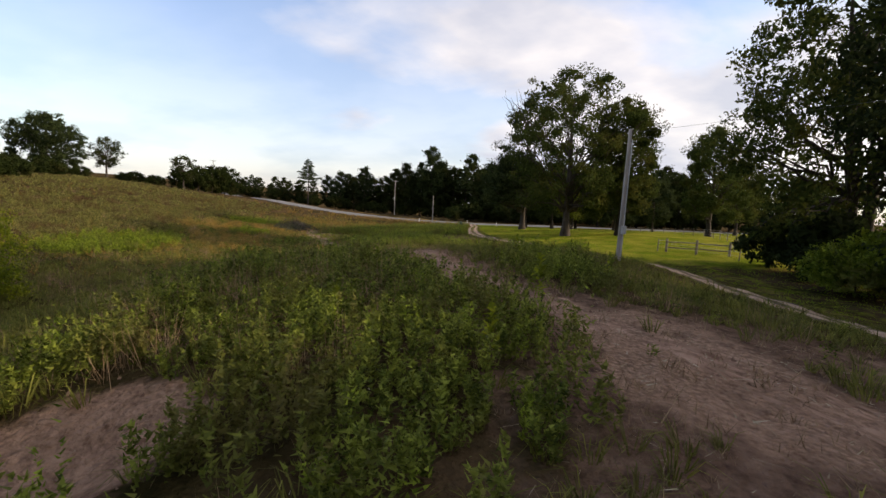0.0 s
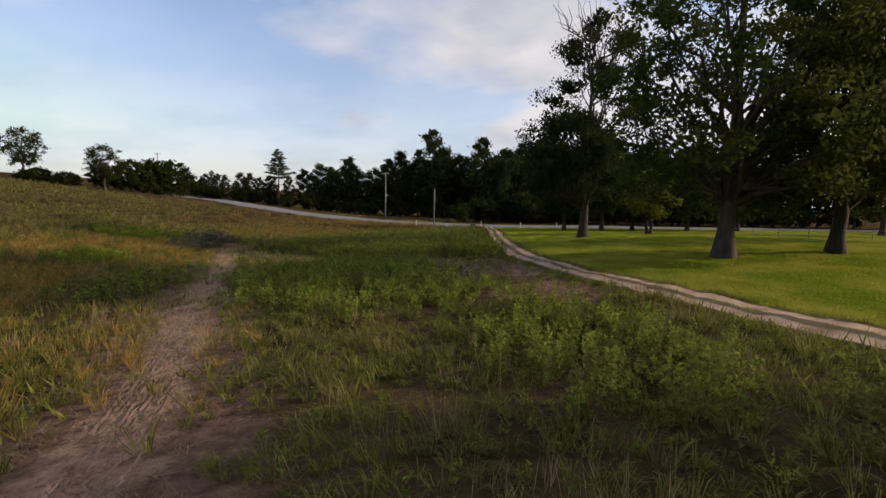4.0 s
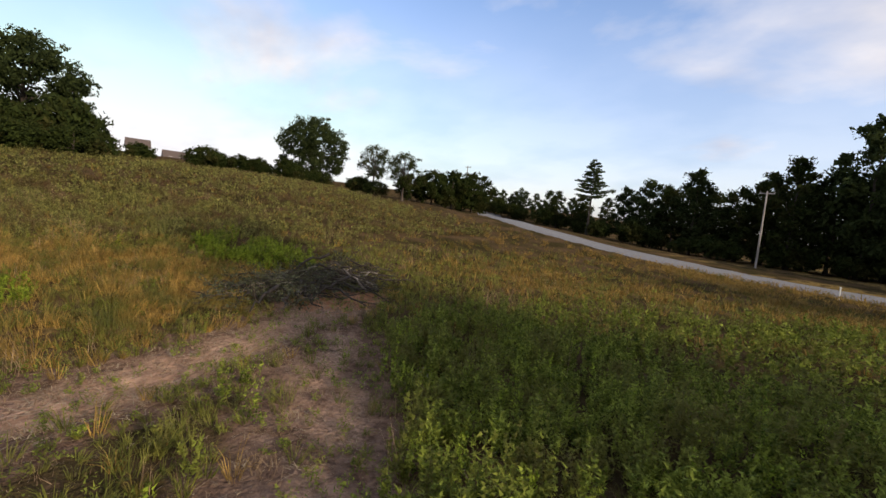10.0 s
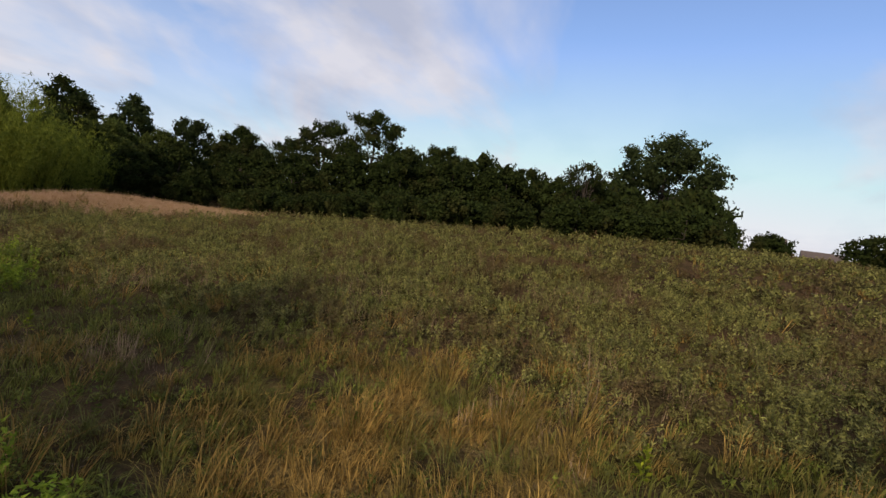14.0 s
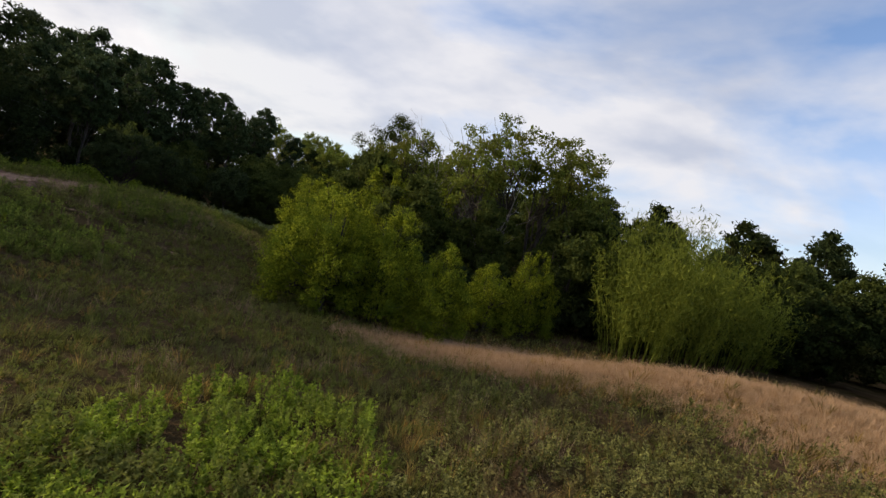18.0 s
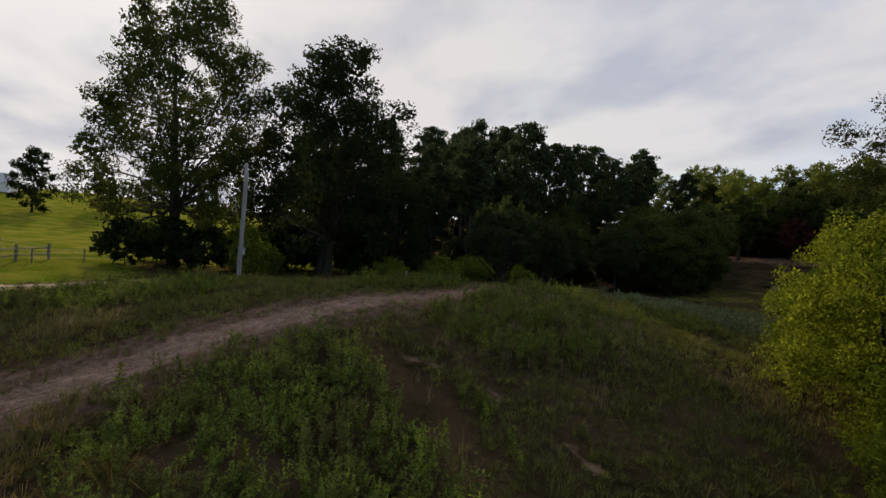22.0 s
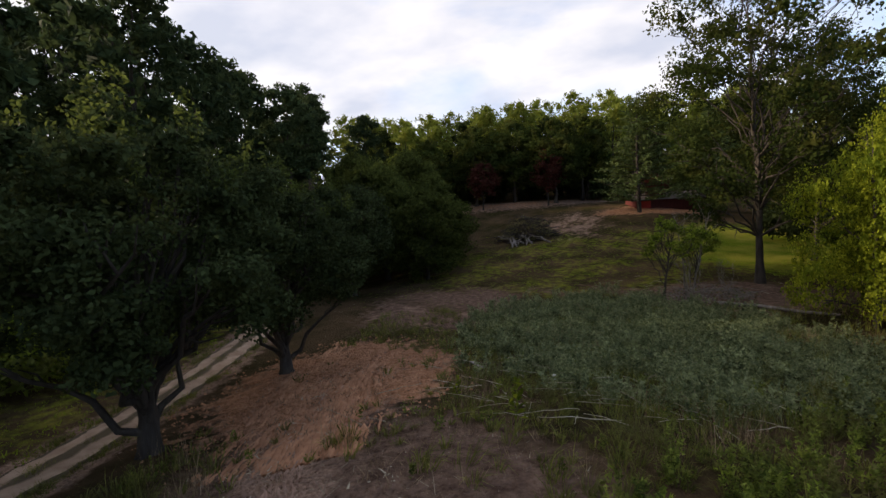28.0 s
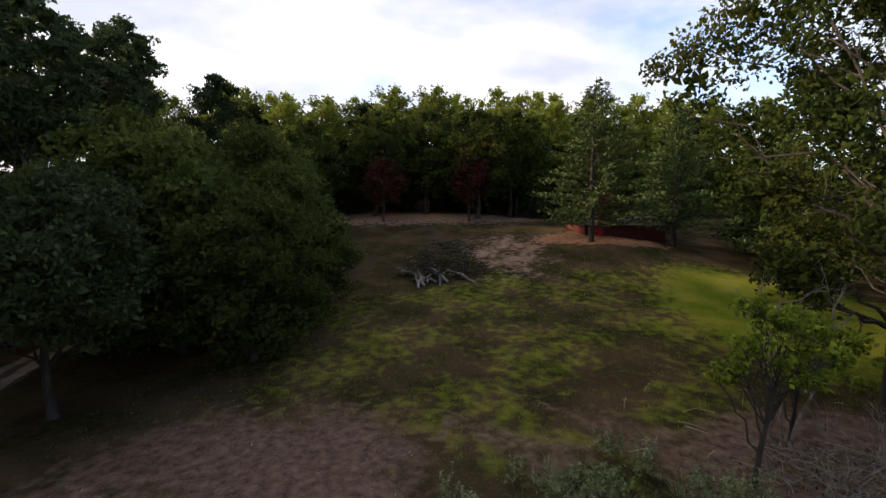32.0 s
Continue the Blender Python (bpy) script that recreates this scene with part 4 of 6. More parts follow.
def pine(name, label, h, trunk_r, first, tiers, reach, leaf_size, per, mat="needle", group=""):
    root = thing(name, label, "pine tree", group)
    k = 12
    t = np.linspace(0, 1, k)
    p = np.stack([0.15 * np.sin(t * 3), 0.12 * np.cos(t * 2.5), -0.3 + (h + 0.3) * t], 1)
    tubes = [tube(p, trunk_r * (1.05 - t) + 0.02, 9)]
    pts, along = [], []
    for i in range(tiers):
        f = i / (tiers - 1)
        z = first + (h - first) * (f ** 0.9) * 0.97
        r = reach * (1 - f) ** 0.75 * (0.75 + 0.25 * np.sin(i * 2.1)) + 0.35
        n = 6 if f < 0.75 else 4
        for j in range(n):
            a = j * 2 * np.pi / n + i * 1.1 + rng.uniform(-0.35, 0.35)
            ll = r * rng.uniform(0.65, 1.15)
            end = np.array([np.cos(a) * ll, np.sin(a) * ll, z + 0.12 * ll + rng.uniform(-0.2, 0.3)])
            q = bent((0, 0, z), end, -0.05 * ll, 5, 0.03)
            tubes.append(tube(q, np.linspace(max(0.02, trunk_r * 0.22 * (1 - f)), 0.01, 5), 4))
            m = max(4, int(per * ll / reach))
            u = rng.uniform(0.3, 1.05, m)[:, None]
            c = np.array([0, 0, z]) + (end - np.array([0, 0, z])) * u
            c = c + rng.normal(size=(m, 3)) * np.array([0.32, 0.32, 0.14]) * (0.5 + 0.5 * ll / reach)
            pts.append(c)
            along.append(np.tile((end - np.array([0, 0, z])) / ll * 0.8, (m, 1)))
    part("trunk", tube_mesh(name + "_trunk", tubes, M["bark"]), root)
    part("crown", leaf_mesh(name + "_crown", np.concatenate(pts), leaf_size, leaf_size * 0.42, M[mat], 0.0, 0.5, np.concatenate(along)), root)
    return root


# the sunlit top edge of the twin crowns, put into paler shoot leaves
top_shoots(twin, lobes_round(9.2, 4.1, 2.5, 11, seed=23, belly=0.36, lump=0.2), 240, "thicket_leaf")
grow(twin, TWINS)

# pines
grow(pine("pine_tree", "layered green pine with low sweeping branches by the red shed", 15.5, 0.26, 1.5, 30, 6.0, 0.42, 110, "pine_leaf"), [(-13.4, -52.2, 0, 1.02, 1), (-23, -54.5, 70, 0.95, 1), (-31, -50, 130, 0.9, 1), (-38, -46, 10, 0.95, 1)])
pine_spots = [(28.9, -17, 0, 1.05, 1.02), (27, -5, 50, 0.84, 1.0), (33, -28, 100, 1.04, 1.02), (33, -8, 150, 0.93, 1.02), (38, -20, 200, 1.1, 1.02), (31, -42, 250, 0.97, 1.02), (37, -38, 300, 1.08, 1.04), (35, -56, 20, 0.94, 1.02), (42, -50, 80, 1.10, 1.04), (43, -8, 120, 0.88, 1.02), (46, -30, 160, 1.16, 1.04), (40, -66, 200, 1.04, 1.04), (29, -66, 20, 0.8, 1.02), (35, 3, 80, 0.7, 1.0), (30, -1, 222, 0.66, 1.0), (52, -25, 10, 1.28, 1.0), (62, -20, 140, 1.25, 1.0), (75, -15, 260, 1.33, 1.0), (70, 0, 30, 1.1, 1.0), (58, 8, 90, 0.92, 1.0), (66, -30, 60, 1.3, 1.0)]
grow(tree("pine_tree", "tall dark pine with a ragged rounded crown at the wood's edge", 24, 0.28, lobes_round(24, 4.6, 7.5, 10, 0.75, seed=131, belly=0.5, lump=0.38), "needle", 300, 20, 0.95, 0.52, 14, trunk_top=0.92, twigs=1, category="pine tree"), pine_spots[0::2])
grow(tree("pine_tree", "tall dark pine with a narrow uneven crown", 24, 0.26, lobes_round(24, 4.2, 10.5, 9, 0.7, seed=137, belly=0.55, lump=0.4), "needle", 280, 20, 0.9, 0.52, 14, trunk_top=0.92, twigs=1, category="pine tree"), pine_spots[1::2])

# willows and the thicket in the hollow
def plumes(h, r, n, seed):
    """Upright billowing lobes of a willow's crown, lower towards its rim."""
    g = np.random.default_rng(seed)
    out = [(0, 0, h * 0.42, r * 0.34, r * 0.34, h * 0.34)]
    for i in range(n):
        d = r * math.sqrt((i + 0.5) / n) * 0.92
        a = i * 2.4 + g.uniform(-0.4, 0.4)
        k = g.uniform(0.85, 1.6)
        top = h * (1 - 0.55 * (d / r) ** 2) * g.uniform(0.8, 1.05)
        out.append((d * math.cos(a), d * math.sin(a), top - k * 1.3, k, k, k * 1.35))
        if top > 4:
            out.append((d * math.cos(a) * 1.05, d * math.sin(a) * 1.05, (top - k * 2) * 0.5, k * 0.9, k * 0.9, (top - k * 2) * 0.45))
    return out


grow(tree("willow_tree", "bright yellow-green willow standing in the hollow", 10, 0.16, plumes(10, 4.2, 16, 31), "willow_leaf", 420, 64, 0.7, 0.145, 18, stems=3, fork=0.1, droop=0.9), [(-17.2, 6.2, 0, 1, 1), (-21, 11, 90, 0.95, 1.0), (-25.6, 21.0, 160, 0.86, 1.05), (-29.6, 19.6, 250, 0.8, 1.15), (-33.8, 20.6, 220, 0.62, 1.15), (-37, 13.5, 20, 0.66, 0.95), (-40.4, 12.2, 310, 0.5, 1.6), (-22, 17, 70, 0.8, 1.0), (-24, 6, 140, 1.05, 1.25), (-28.5, 3.5, 300, 0.95, 1.3), (-14.5, -1, 10, 0.9, 1.0), (-14.0, -12.2, 200, 0.85, 1.4), (-19, -13, 60, 0.9, 1.0)])
grow(tree("thicket_tree", "slender leafy tree rising from the thicket", 16.5, 0.2, lobes_round(16.5, 3.2, 9.0, 6, seed=37, belly=0.6, lump=0.34), "light_leaf", 120, 38, 0.85, 0.26, 30, fork=0.45, stems=2, twigs=2, inner=0.02, hollow=0.6), [(-32.6, 4.6, 0, 1.16, 1), (-24.5, 0, 80, 1.1, 1), (-42.9, 2.4, 160, 1.16, 1), (-40, -2, 220, 1.3, 1), (-35.4, 0, 10, 1.32, 1), (-29, -6, 30, 1.12, 1), (-20, -3, 130, 1.0, 1), (-46, -2, 300, 0.95, 1)])
grow(tree("thicket_tree", "dense dark green tree in the thicket", 12.5, 0.2, lobes_round(12.5, 4.4, 0.4, 10, seed=41, lump=0.3), "thicket_leaf", 300, 34, 0.95, 0.34, 8, twigs=1), [(-28, 8, 0, 1.0, 1), (-20, 1, 80, 1.15, 1), (-35, 6, 160, 0.92, 1), (-44, 6, 240, 1.0, 1), (-51, 5, 30, 0.9, 1), (-58, 3, 70, 0.85, 1), (-66, -3, 120, 0.9, 1), (-26, -12, 60, 1.1, 1), (-40, -10, 60, 1.15, 1), (-54, -8, 10, 1.1, 1), (-17, -9, 100, 0.9, 1), (-24, -24, 80, 1.1, 1), (-32, -32, 80, 1.2, 1), (-45, -25, 80, 1.25, 1), (-60, -22, 80, 1.25, 1), (-75, -15, 140, 1.1, 1), (-88, -22, 200, 1.2, 1)])


def cane_clump(h, n, spread):
    root = thing("cane_clump", "tall dense clump of yellow-green bamboo cane", "bamboo", "canes by the thicket")
    tubes, pts = [], []
    for i in range(n):
        a, d = rng.uniform(0, 2 * np.pi), spread * math.sqrt(rng.uniform(0, 1))
        b = np.array([np.cos(a) * d, np.sin(a) * d, -0.2])
        hh = h * (1 - 0.3 * (d / spread) ** 2) * rng.uniform(0.7, 1.05)
        e = b + np.array([np.cos(a) * hh * 0.36 * d / spread + rng.normal() * 0.4, np.sin(a) * hh * 0.36 * d / spread + rng.normal() * 0.4, hh])
        q = bent(b, e, 0, 6, 0.012)
        part("cane", tube_mesh("cane", [tube(q, np.linspace(0.035, 0.008, 6), 4)], M["cane_leaf"]), root)
        u = rng.uniform(0.22, 1.04, 80)[:, None]
        pts.append(b + (e - b) * u + rng.normal(size=(80, 3)) * np.array([0.28, 0.28, 0.3]))
    P = np.concatenate(pts)
    part("crown", leaf_mesh("cane_leaves", P, 0.5, 0.075, M["cane_leaf"], -0.9), root)
    return root


grow(cane_clump(9.6, 64, 2.4), [(-49, 12.5, 0, 1, 1.15), (-53, 11, 100, 0.95, 1.2), (-57.5, 8, 200, 0.9, 1.25), (-51, 7.5, 290, 1.05, 1.45), (-61, 5, 40, 0.8, 1), (-58, -4, 40, 1.0, 1.55)])

# the wooded crest in the west
grow(tree("hill_tree", "broad dark round tree on the hill's crest", 12, 0.34, lobes_round(13, 7.6, 0.4, 13, seed=43, belly=0.36, lump=0.27), "dark_leaf", 460, 34, 1.0, 0.36, 20, twigs=1), [(-116, 131.5, 0, 1.38, 1.0), (-119, 74, 90, 1.5, 1.05)])
grow(tree("hill_tree", "thin-crowned tree with light showing through it", 11, 0.26, lobes_round(11, 3.8, 2.4, 8, seed=47, belly=0.55, lump=0.3), "wood_leaf", 150, 26, 0.9, 0.34, 40, twigs=3, inner=0.03, hollow=0.65), [(-73.6, 127, 0, 0.95, 1), (-113, 150.5, 100, 1.3, 1), (-93.5, 63.2, 60, 1.0, 1.05)])
grow(tree("hedge_tree", "dark bushy tree in the overgrown hedgerow", 8.5, 0.18, lobes_round(8.5, 4.4, 0.1, 9, seed=53, belly=0.4, lump=0.3), "wood_leaf", 260, 26, 0.9, 0.38, 5, twigs=1), [(-73, 141.5, 0, 1.08), (-72, 147.5, 50, 1.2), (-75, 137, 90, 0.95), (-78, 133, 140, 0.75), (-101, 54, 10, 1.25), (-104, 58, 10, 1.15), (-92, 52, 80, 1.2), (-90, 44, 150, 1.25), (-88, 36, 220, 1.3), (-86, 28, 290, 1.35), (-98, 46, 30, 1.5), (-96, 33, 30, 1.6), (-82, 20, 0, 1.25), (-68, 3, 40, 0.95), (-75, -6, 90, 1.15), (-71, 12, 150, 0.7), (-64, 4, 200, 0.75), (-86, 8, 60, 1.4), (-80, -4, 100, 1.35), (-105, 118, 100, 0.6), (-108, 113, 200, 0.5)])
grow(tree("hill_tree", "big old oak with a ragged flat crown", 19, 0.4, lobes_round(19, 7.8, 2.0, 11, 0.7, seed=59, lump=0.28), "wood_leaf", 360, 26, 1.2, 0.5, 18, twigs=1), [(-108, 4, 0, 1.2, 1.05), (-101, 21.5, 80, 1.2, 1), (-112, 30, 150, 0.9, 1), (-98, -10, 220, 1.0, 1), (-112, -8, 20, 1.1, 1), (-104, 36, 300, 0.8, 1)])
HEDGE_FRONT = [(-79, 64), (-76, 58), (-75, 52), (-74, 46), (-73, 40), (-72, 34), (-71, 28), (-80, 71), (-79, 78), (-84, 62), (-82, 55), (-80, 49), (-79, 43), (-78, 37), (-77, 31), (-76, 25), (-74, 18), (-72, 10), (-86, 68), (-85, 76), (-83, 84), (-81, 92), (-66, 30)]
HEDGE_BACK = [(-67, 2), (-104, 120), (-102, 126), (-107, 114), (-110.6, 110.4), (-115, 107), (-109, 127.5), (-112, 131), (-86.6, 125.5), (-81, 126), (-91, 128), (-69, 66), (-72, 70), (-69, 60), (-68.5, 54), (-68, 48), (-67.5, 42), (-67, 37), (-72, 75), (-66.5, 32), (-90, 72), (-93, 79), (-94, 67)]
grow(tree("hedge_shrub", "low spreading brush along the field's edge", 3.6, 0.07, lobes_round(3.6, 3.0, 0.0, 7, seed=61), "wood_leaf", 150, 22, 0.7, 0.3, 4, category="shrub", twigs=0), [(x, y, k * 47, 0.8 + 0.35 * ((k * 37) % 10) / 10, 1.0) for k, (x, y) in enumerate(HEDGE_FRONT + HEDGE_BACK)])

grow(tree("rust_shrub", "broad reddish-brown shrub below the big oak", 4.2, 0.07, lobes_round(4.2, 4.4, 0.0, 8, seed=67), "rust_leaf", 160, 24, 0.7, 0.3, 6, category="shrub", twigs=0), [(-98, 76.5, 0, 1.0, 1.0), (-96.5, 79.5, 80, 0.7, 0.9)])

# the woods beyond the road and round the clearing
def wood_tree(h, r, low, seed, leaf="wood_leaf"):
    return tree("forest_tree", "tall dark forest tree in the wood's edge", h, 0.28, lobes_round(h, r, low, 9, seed=seed, belly=0.34, lump=0.33), leaf, 250, 14, 1.25, 0.62, 4, group="forest trees", twigs=0, inner=0.25)


g = np.random.default_rng(3)
spots = [[], [], [], []]
sunlit = []
NORTH = [(-37, 162, 13.3), (-28, 160, 15), (-21, 162, 14.4), (-13, 158, 16.4), (-8, 160, 16.5), (-4.1, 158, 22.5), (3.8, 160, 19), (10, 156, 20), (16.4, 158, 19), (21, 156, 19.3), (-32.5, 164, 13.5), (-17, 163, 14.8), (-1.0, 164, 18.0), (-42, 163, 11), (-53, 166, 9.5), (-58, 163, 8), (-63, 168, 8.5), (-69, 166, 7), (-75, 170, 7.5), (-81, 168, 6.5), (-88, 172, 7)]
for k, (x, y, h) in enumerate(NORTH):                      # north, across the road: the skyline's trees
    spots[k % 4].append((x, y, k * 77.0, h / 17.0 * (1.0 if k % 4 else 1.03), 1.0))
    spots[(k + 1) % 4].append((x + g.uniform(1.5, 3), y + g.uniform(6, 9), k * 51.0, h / 17.0 * g.uniform(0.85, 0.98), 1.0))
for k in range(26):                                        # and farther east
    x = 25 + (k % 13) * 4.9 + g.uniform(-1.5, 1.5) + (2.4 if k >= 13 else 0)
    spots[k % 4].append((x, 157 + (9 if k >= 13 else 0) + g.uniform(-3, 3), g.uniform(0, 360), g.uniform(0.9, 1.1), g.uniform(0.95, 1.1)))
for x, y in ((14, 143), (20, 148), (27, 144), (34, 150), (42, 145)):
    spots[int(x) % 4].append((x, y, x * 31, 0.98, 1.0))
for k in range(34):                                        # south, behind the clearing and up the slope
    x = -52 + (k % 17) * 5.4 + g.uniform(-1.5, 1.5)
    # two in three get the lighter leaf colour that stands for sunlight
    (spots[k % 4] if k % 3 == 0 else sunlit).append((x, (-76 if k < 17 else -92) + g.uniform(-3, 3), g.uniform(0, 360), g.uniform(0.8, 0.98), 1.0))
for k in range(16):                                        # east, beyond the pasture
    spots[k % 4].append((96 + g.uniform(0, 18), -30 + k * 10, g.uniform(0, 360), g.uniform(0.6, 0.9), 1.0))
for k in range(18):                                        # north-east, along the road
    spots[k % 4].append((48 + k * 4.2 + g.uniform(-1, 1), 133 + g.uniform(0, 8), g.uniform(0, 360), g.uniform(0.85, 1.1), 1.0))
for k in range(22):                                        # south-west, beyond the thicket
    spots[k % 4].append((-50 - k * 4.4 + g.uniform(-2, 2), -34 - (k % 3) * 9 + g.uniform(-3, 3), g.uniform(0, 360), g.uniform(0.95, 1.2), 1.0))
for k in range(14):                                        # south-east wood
    spots[k % 4].append((44 + (k % 7) * 3 + g.uniform(-1, 1), -72 + k * 6.2, g.uniform(0, 360), g.uniform(0.85, 1.1), 1.0))
for k, (h, r, low, seed) in enumerate([(18, 5.2, 0.2, 71), (19, 4.6, 0.8, 73), (17, 5.4, 0.2, 79), (20, 4.8, 0.4, 83)]):
    grow(wood_tree(h, r, low, seed, "dark_leaf" if k < 2 else "wood_leaf"), spots[k])
far = [(-60 + k * 8.0 + g.uniform(-2, 2), -112 + g.uniform(-6, 6), g.uniform(0, 360), g.uniform(0.95, 1.15), 1.0) for k in range(17)]
# sunlight on these treetops is put into the pale leaf colour
grow(tree("forest_tree", "forest tree high on the wooded slope, sunlight put into its light green leaves", 20, 0.3, lobes_round(20, 5.8, 3.0, 9, seed=89, lump=0.3), "light_leaf", 240, 13, 1.2, 0.7, 4, group="forest trees", twigs=0, inner=0.1), far + sunlit)
grow(pine("pine_tree", "flat-topped dark pine standing above the wood", 17, 0.26, 8.5, 12, 4.4, 0.7, 90), [(-47.4, 157, 0, 0.95, 1), (-71.8, 168, 190, 0.5, 1), (8, 153, 60, 1.05, 1)])
grow(tree("maple_tree", "dark maple at the back of the clearing", 14, 0.3, lobes_round(15, 5.4, 2.0, 10, seed=97, lump=0.3), "oak_leaf", 300, 24, 1.0, 0.46, 14, twigs=1), [(-4, -68.5, 0, 1, 1), (10, -71, 80, 1.0, 1), (3, -73, 160, 1.05, 1), (18, -68, 220, 0.9, 1), (-9, -72, 20, 1.05, 1)])
grow(tree("red_tree", "small tree with dull red leaves", 8.5, 0.13, lobes_round(8.5, 2.8, 2.2, 7, seed=101), "red_leaf", 120, 22, 1.0, 0.34, 10), [(8.5, -66.5, 0, 1, 1), (-2.5, -65.8, 100, 1.05, 1.05), (-16.5, -56, 40, 0.6, 1)])
grow(tree("clearing_tree", "tall tree with a bare trunk and open crown beside the clearing", 21, 0.22, lobes_round(21, 7.0, 3.4, 12, seed=103, belly=0.5, lump=0.24), "oak_leaf", 560, 50, 1.0, 0.23, 60, fork=0.22, hollow=0.5, inner=0.04, lean=(0.9, 0), spring=(0.45, 0.8), twigs=3), [(-14.4, -24.2, 0, 1.12, 1.08), (-22, -31, 120, 0.95, 1)])
grow(tree("young_tree", "young tree with a crooked stem and large bright leaves", 5.2, 0.1, [(-1.5, 0.3, 4.6, 1.1, 0.9, 0.55), (-0.2, -0.3, 5.1, 0.9, 0.9, 0.5), (0.5, 0.2, 4.3, 0.7, 0.7, 0.6), (-2.6, 0.1, 4.0, 0.7, 0.6, 0.45), (-0.9, 0.6, 3.7, 0.8, 0.7, 0.4), (0.9, -0.2, 3.4, 0.45, 0.45, 0.7)], "bright_weed", 60, 26, 0.38, 0.21, 26, fork=0.3, lean=(-0.5, 0.2), inner=0.0, hollow=0.2, trunk_top=0.85), [(-6.8, -21, 0, 1, 1), (-9.4, -22.8, 40, 0.85, 1), (-15.5, -16, 200, 1.0, 1)])
# the bright leaf colour stands for sun falling on the vines
grow(tree("vine_shrub", "heap of green vines over a shrub in the shade, sunlight put into the leaf colour", 3.4, 0.06, lobes_round(3.4, 2.9, 0.0, 8, seed=109), "bright_weed", 190, 26, 0.65, 0.2, 6, category="shrub"), [(23.5, 1.5, 0, 1, 1), (24, -4, 70, 1.1, 1), (22.5, 23.5, 150, 1.0, 1), (23, 9, 20, 0.8, 1), (26, 24, 20, 1.2, 1.2), (22.5, -10, 80, 1.0, 1)])

# dark shrubs added under the crowns to stand for the shade there
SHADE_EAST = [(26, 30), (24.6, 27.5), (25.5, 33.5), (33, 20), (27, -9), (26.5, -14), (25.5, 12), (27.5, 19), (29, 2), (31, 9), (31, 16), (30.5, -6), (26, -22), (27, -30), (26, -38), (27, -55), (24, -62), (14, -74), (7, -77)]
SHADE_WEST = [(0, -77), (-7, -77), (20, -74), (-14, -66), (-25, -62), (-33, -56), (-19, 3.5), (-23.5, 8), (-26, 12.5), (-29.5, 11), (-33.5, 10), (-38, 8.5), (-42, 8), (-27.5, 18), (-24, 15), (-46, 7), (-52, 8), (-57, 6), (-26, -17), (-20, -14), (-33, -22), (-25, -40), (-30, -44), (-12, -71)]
grow(tree("understory_shrub", "dark shrub added to stand for the shade at the wood's edge", 5.2, 0.07, lobes_round(5.2, 3.0, 0.0, 8, seed=113), "dark_leaf", 90, 18, 0.9, 0.5, 4, category="shrub", twigs=0), [(x, y, (x * 37 + y * 11) % 360, 0.8 + 0.05 * ((int(x * 7 + y * 3)) % 9), 1.0) for x, y in SHADE_EAST + SHADE_WEST])
grow(tree("edge_shrub", "rough green shrub along the far wood's edge", 5.0, 0.08, lobes_round(5.0, 3.6, 0.0, 8, seed=117), "wood_leaf", 110, 12, 0.9, 0.6, 3, category="shrub", twigs=0), [(-90 + k * 4.6 + (k * 13 % 5) * 0.5, (161 if k < 10 else 155) + (k * 7 % 5) * 0.8, k * 53, 0.6 + 0.06 * (k * 5 % 8), 1.0) for k in range(40)] + [(-66 + k * 5.0, (-83 if k % 2 else -98) + (k * 7 % 5), k * 61, 1.0 + 0.08 * (k * 5 % 8), 1.2) for k in range(25)] + [(4 + k * 5.3, 136 + (k * 7 % 5), k * 71, 0.9 + 0.07 * (k * 5 % 8), 1.1) for k in range(16)] + [(-101 + (k * 5 % 4), 14 + k * 4.6, k * 67, 1.1 + 0.06 * (k * 5 % 8), 1.3) for k in range(15)])

# ---- grass and weeds ----
NEAR = [(0, -2), (0, 50), (-3, 62), (-12, 70), (-24, 72), (-34, 66), (-38, 54), (-30, 38), (-14, 27), (0, 17), (3, 8), (3, -14)]


def scatter(n, box, want, seed):
    """n tries over a box of the plan; keeps each with the chance that want gives."""
    g = np.random.default_rng(seed)
    x = g.uniform(box[0], box[2], n)
    y = g.uniform(box[1], box[3], n)
    keep = g.uniform(0, 1, n) < want(x, y)
    x, y = x[keep], y[keep]
    far = line_distance(x, y, DRIVE) > 1.0
    x, y = x[far], y[far]
    ok = line_distance(x, y, ROAD) > 3.6
    return x[ok], y[ok]


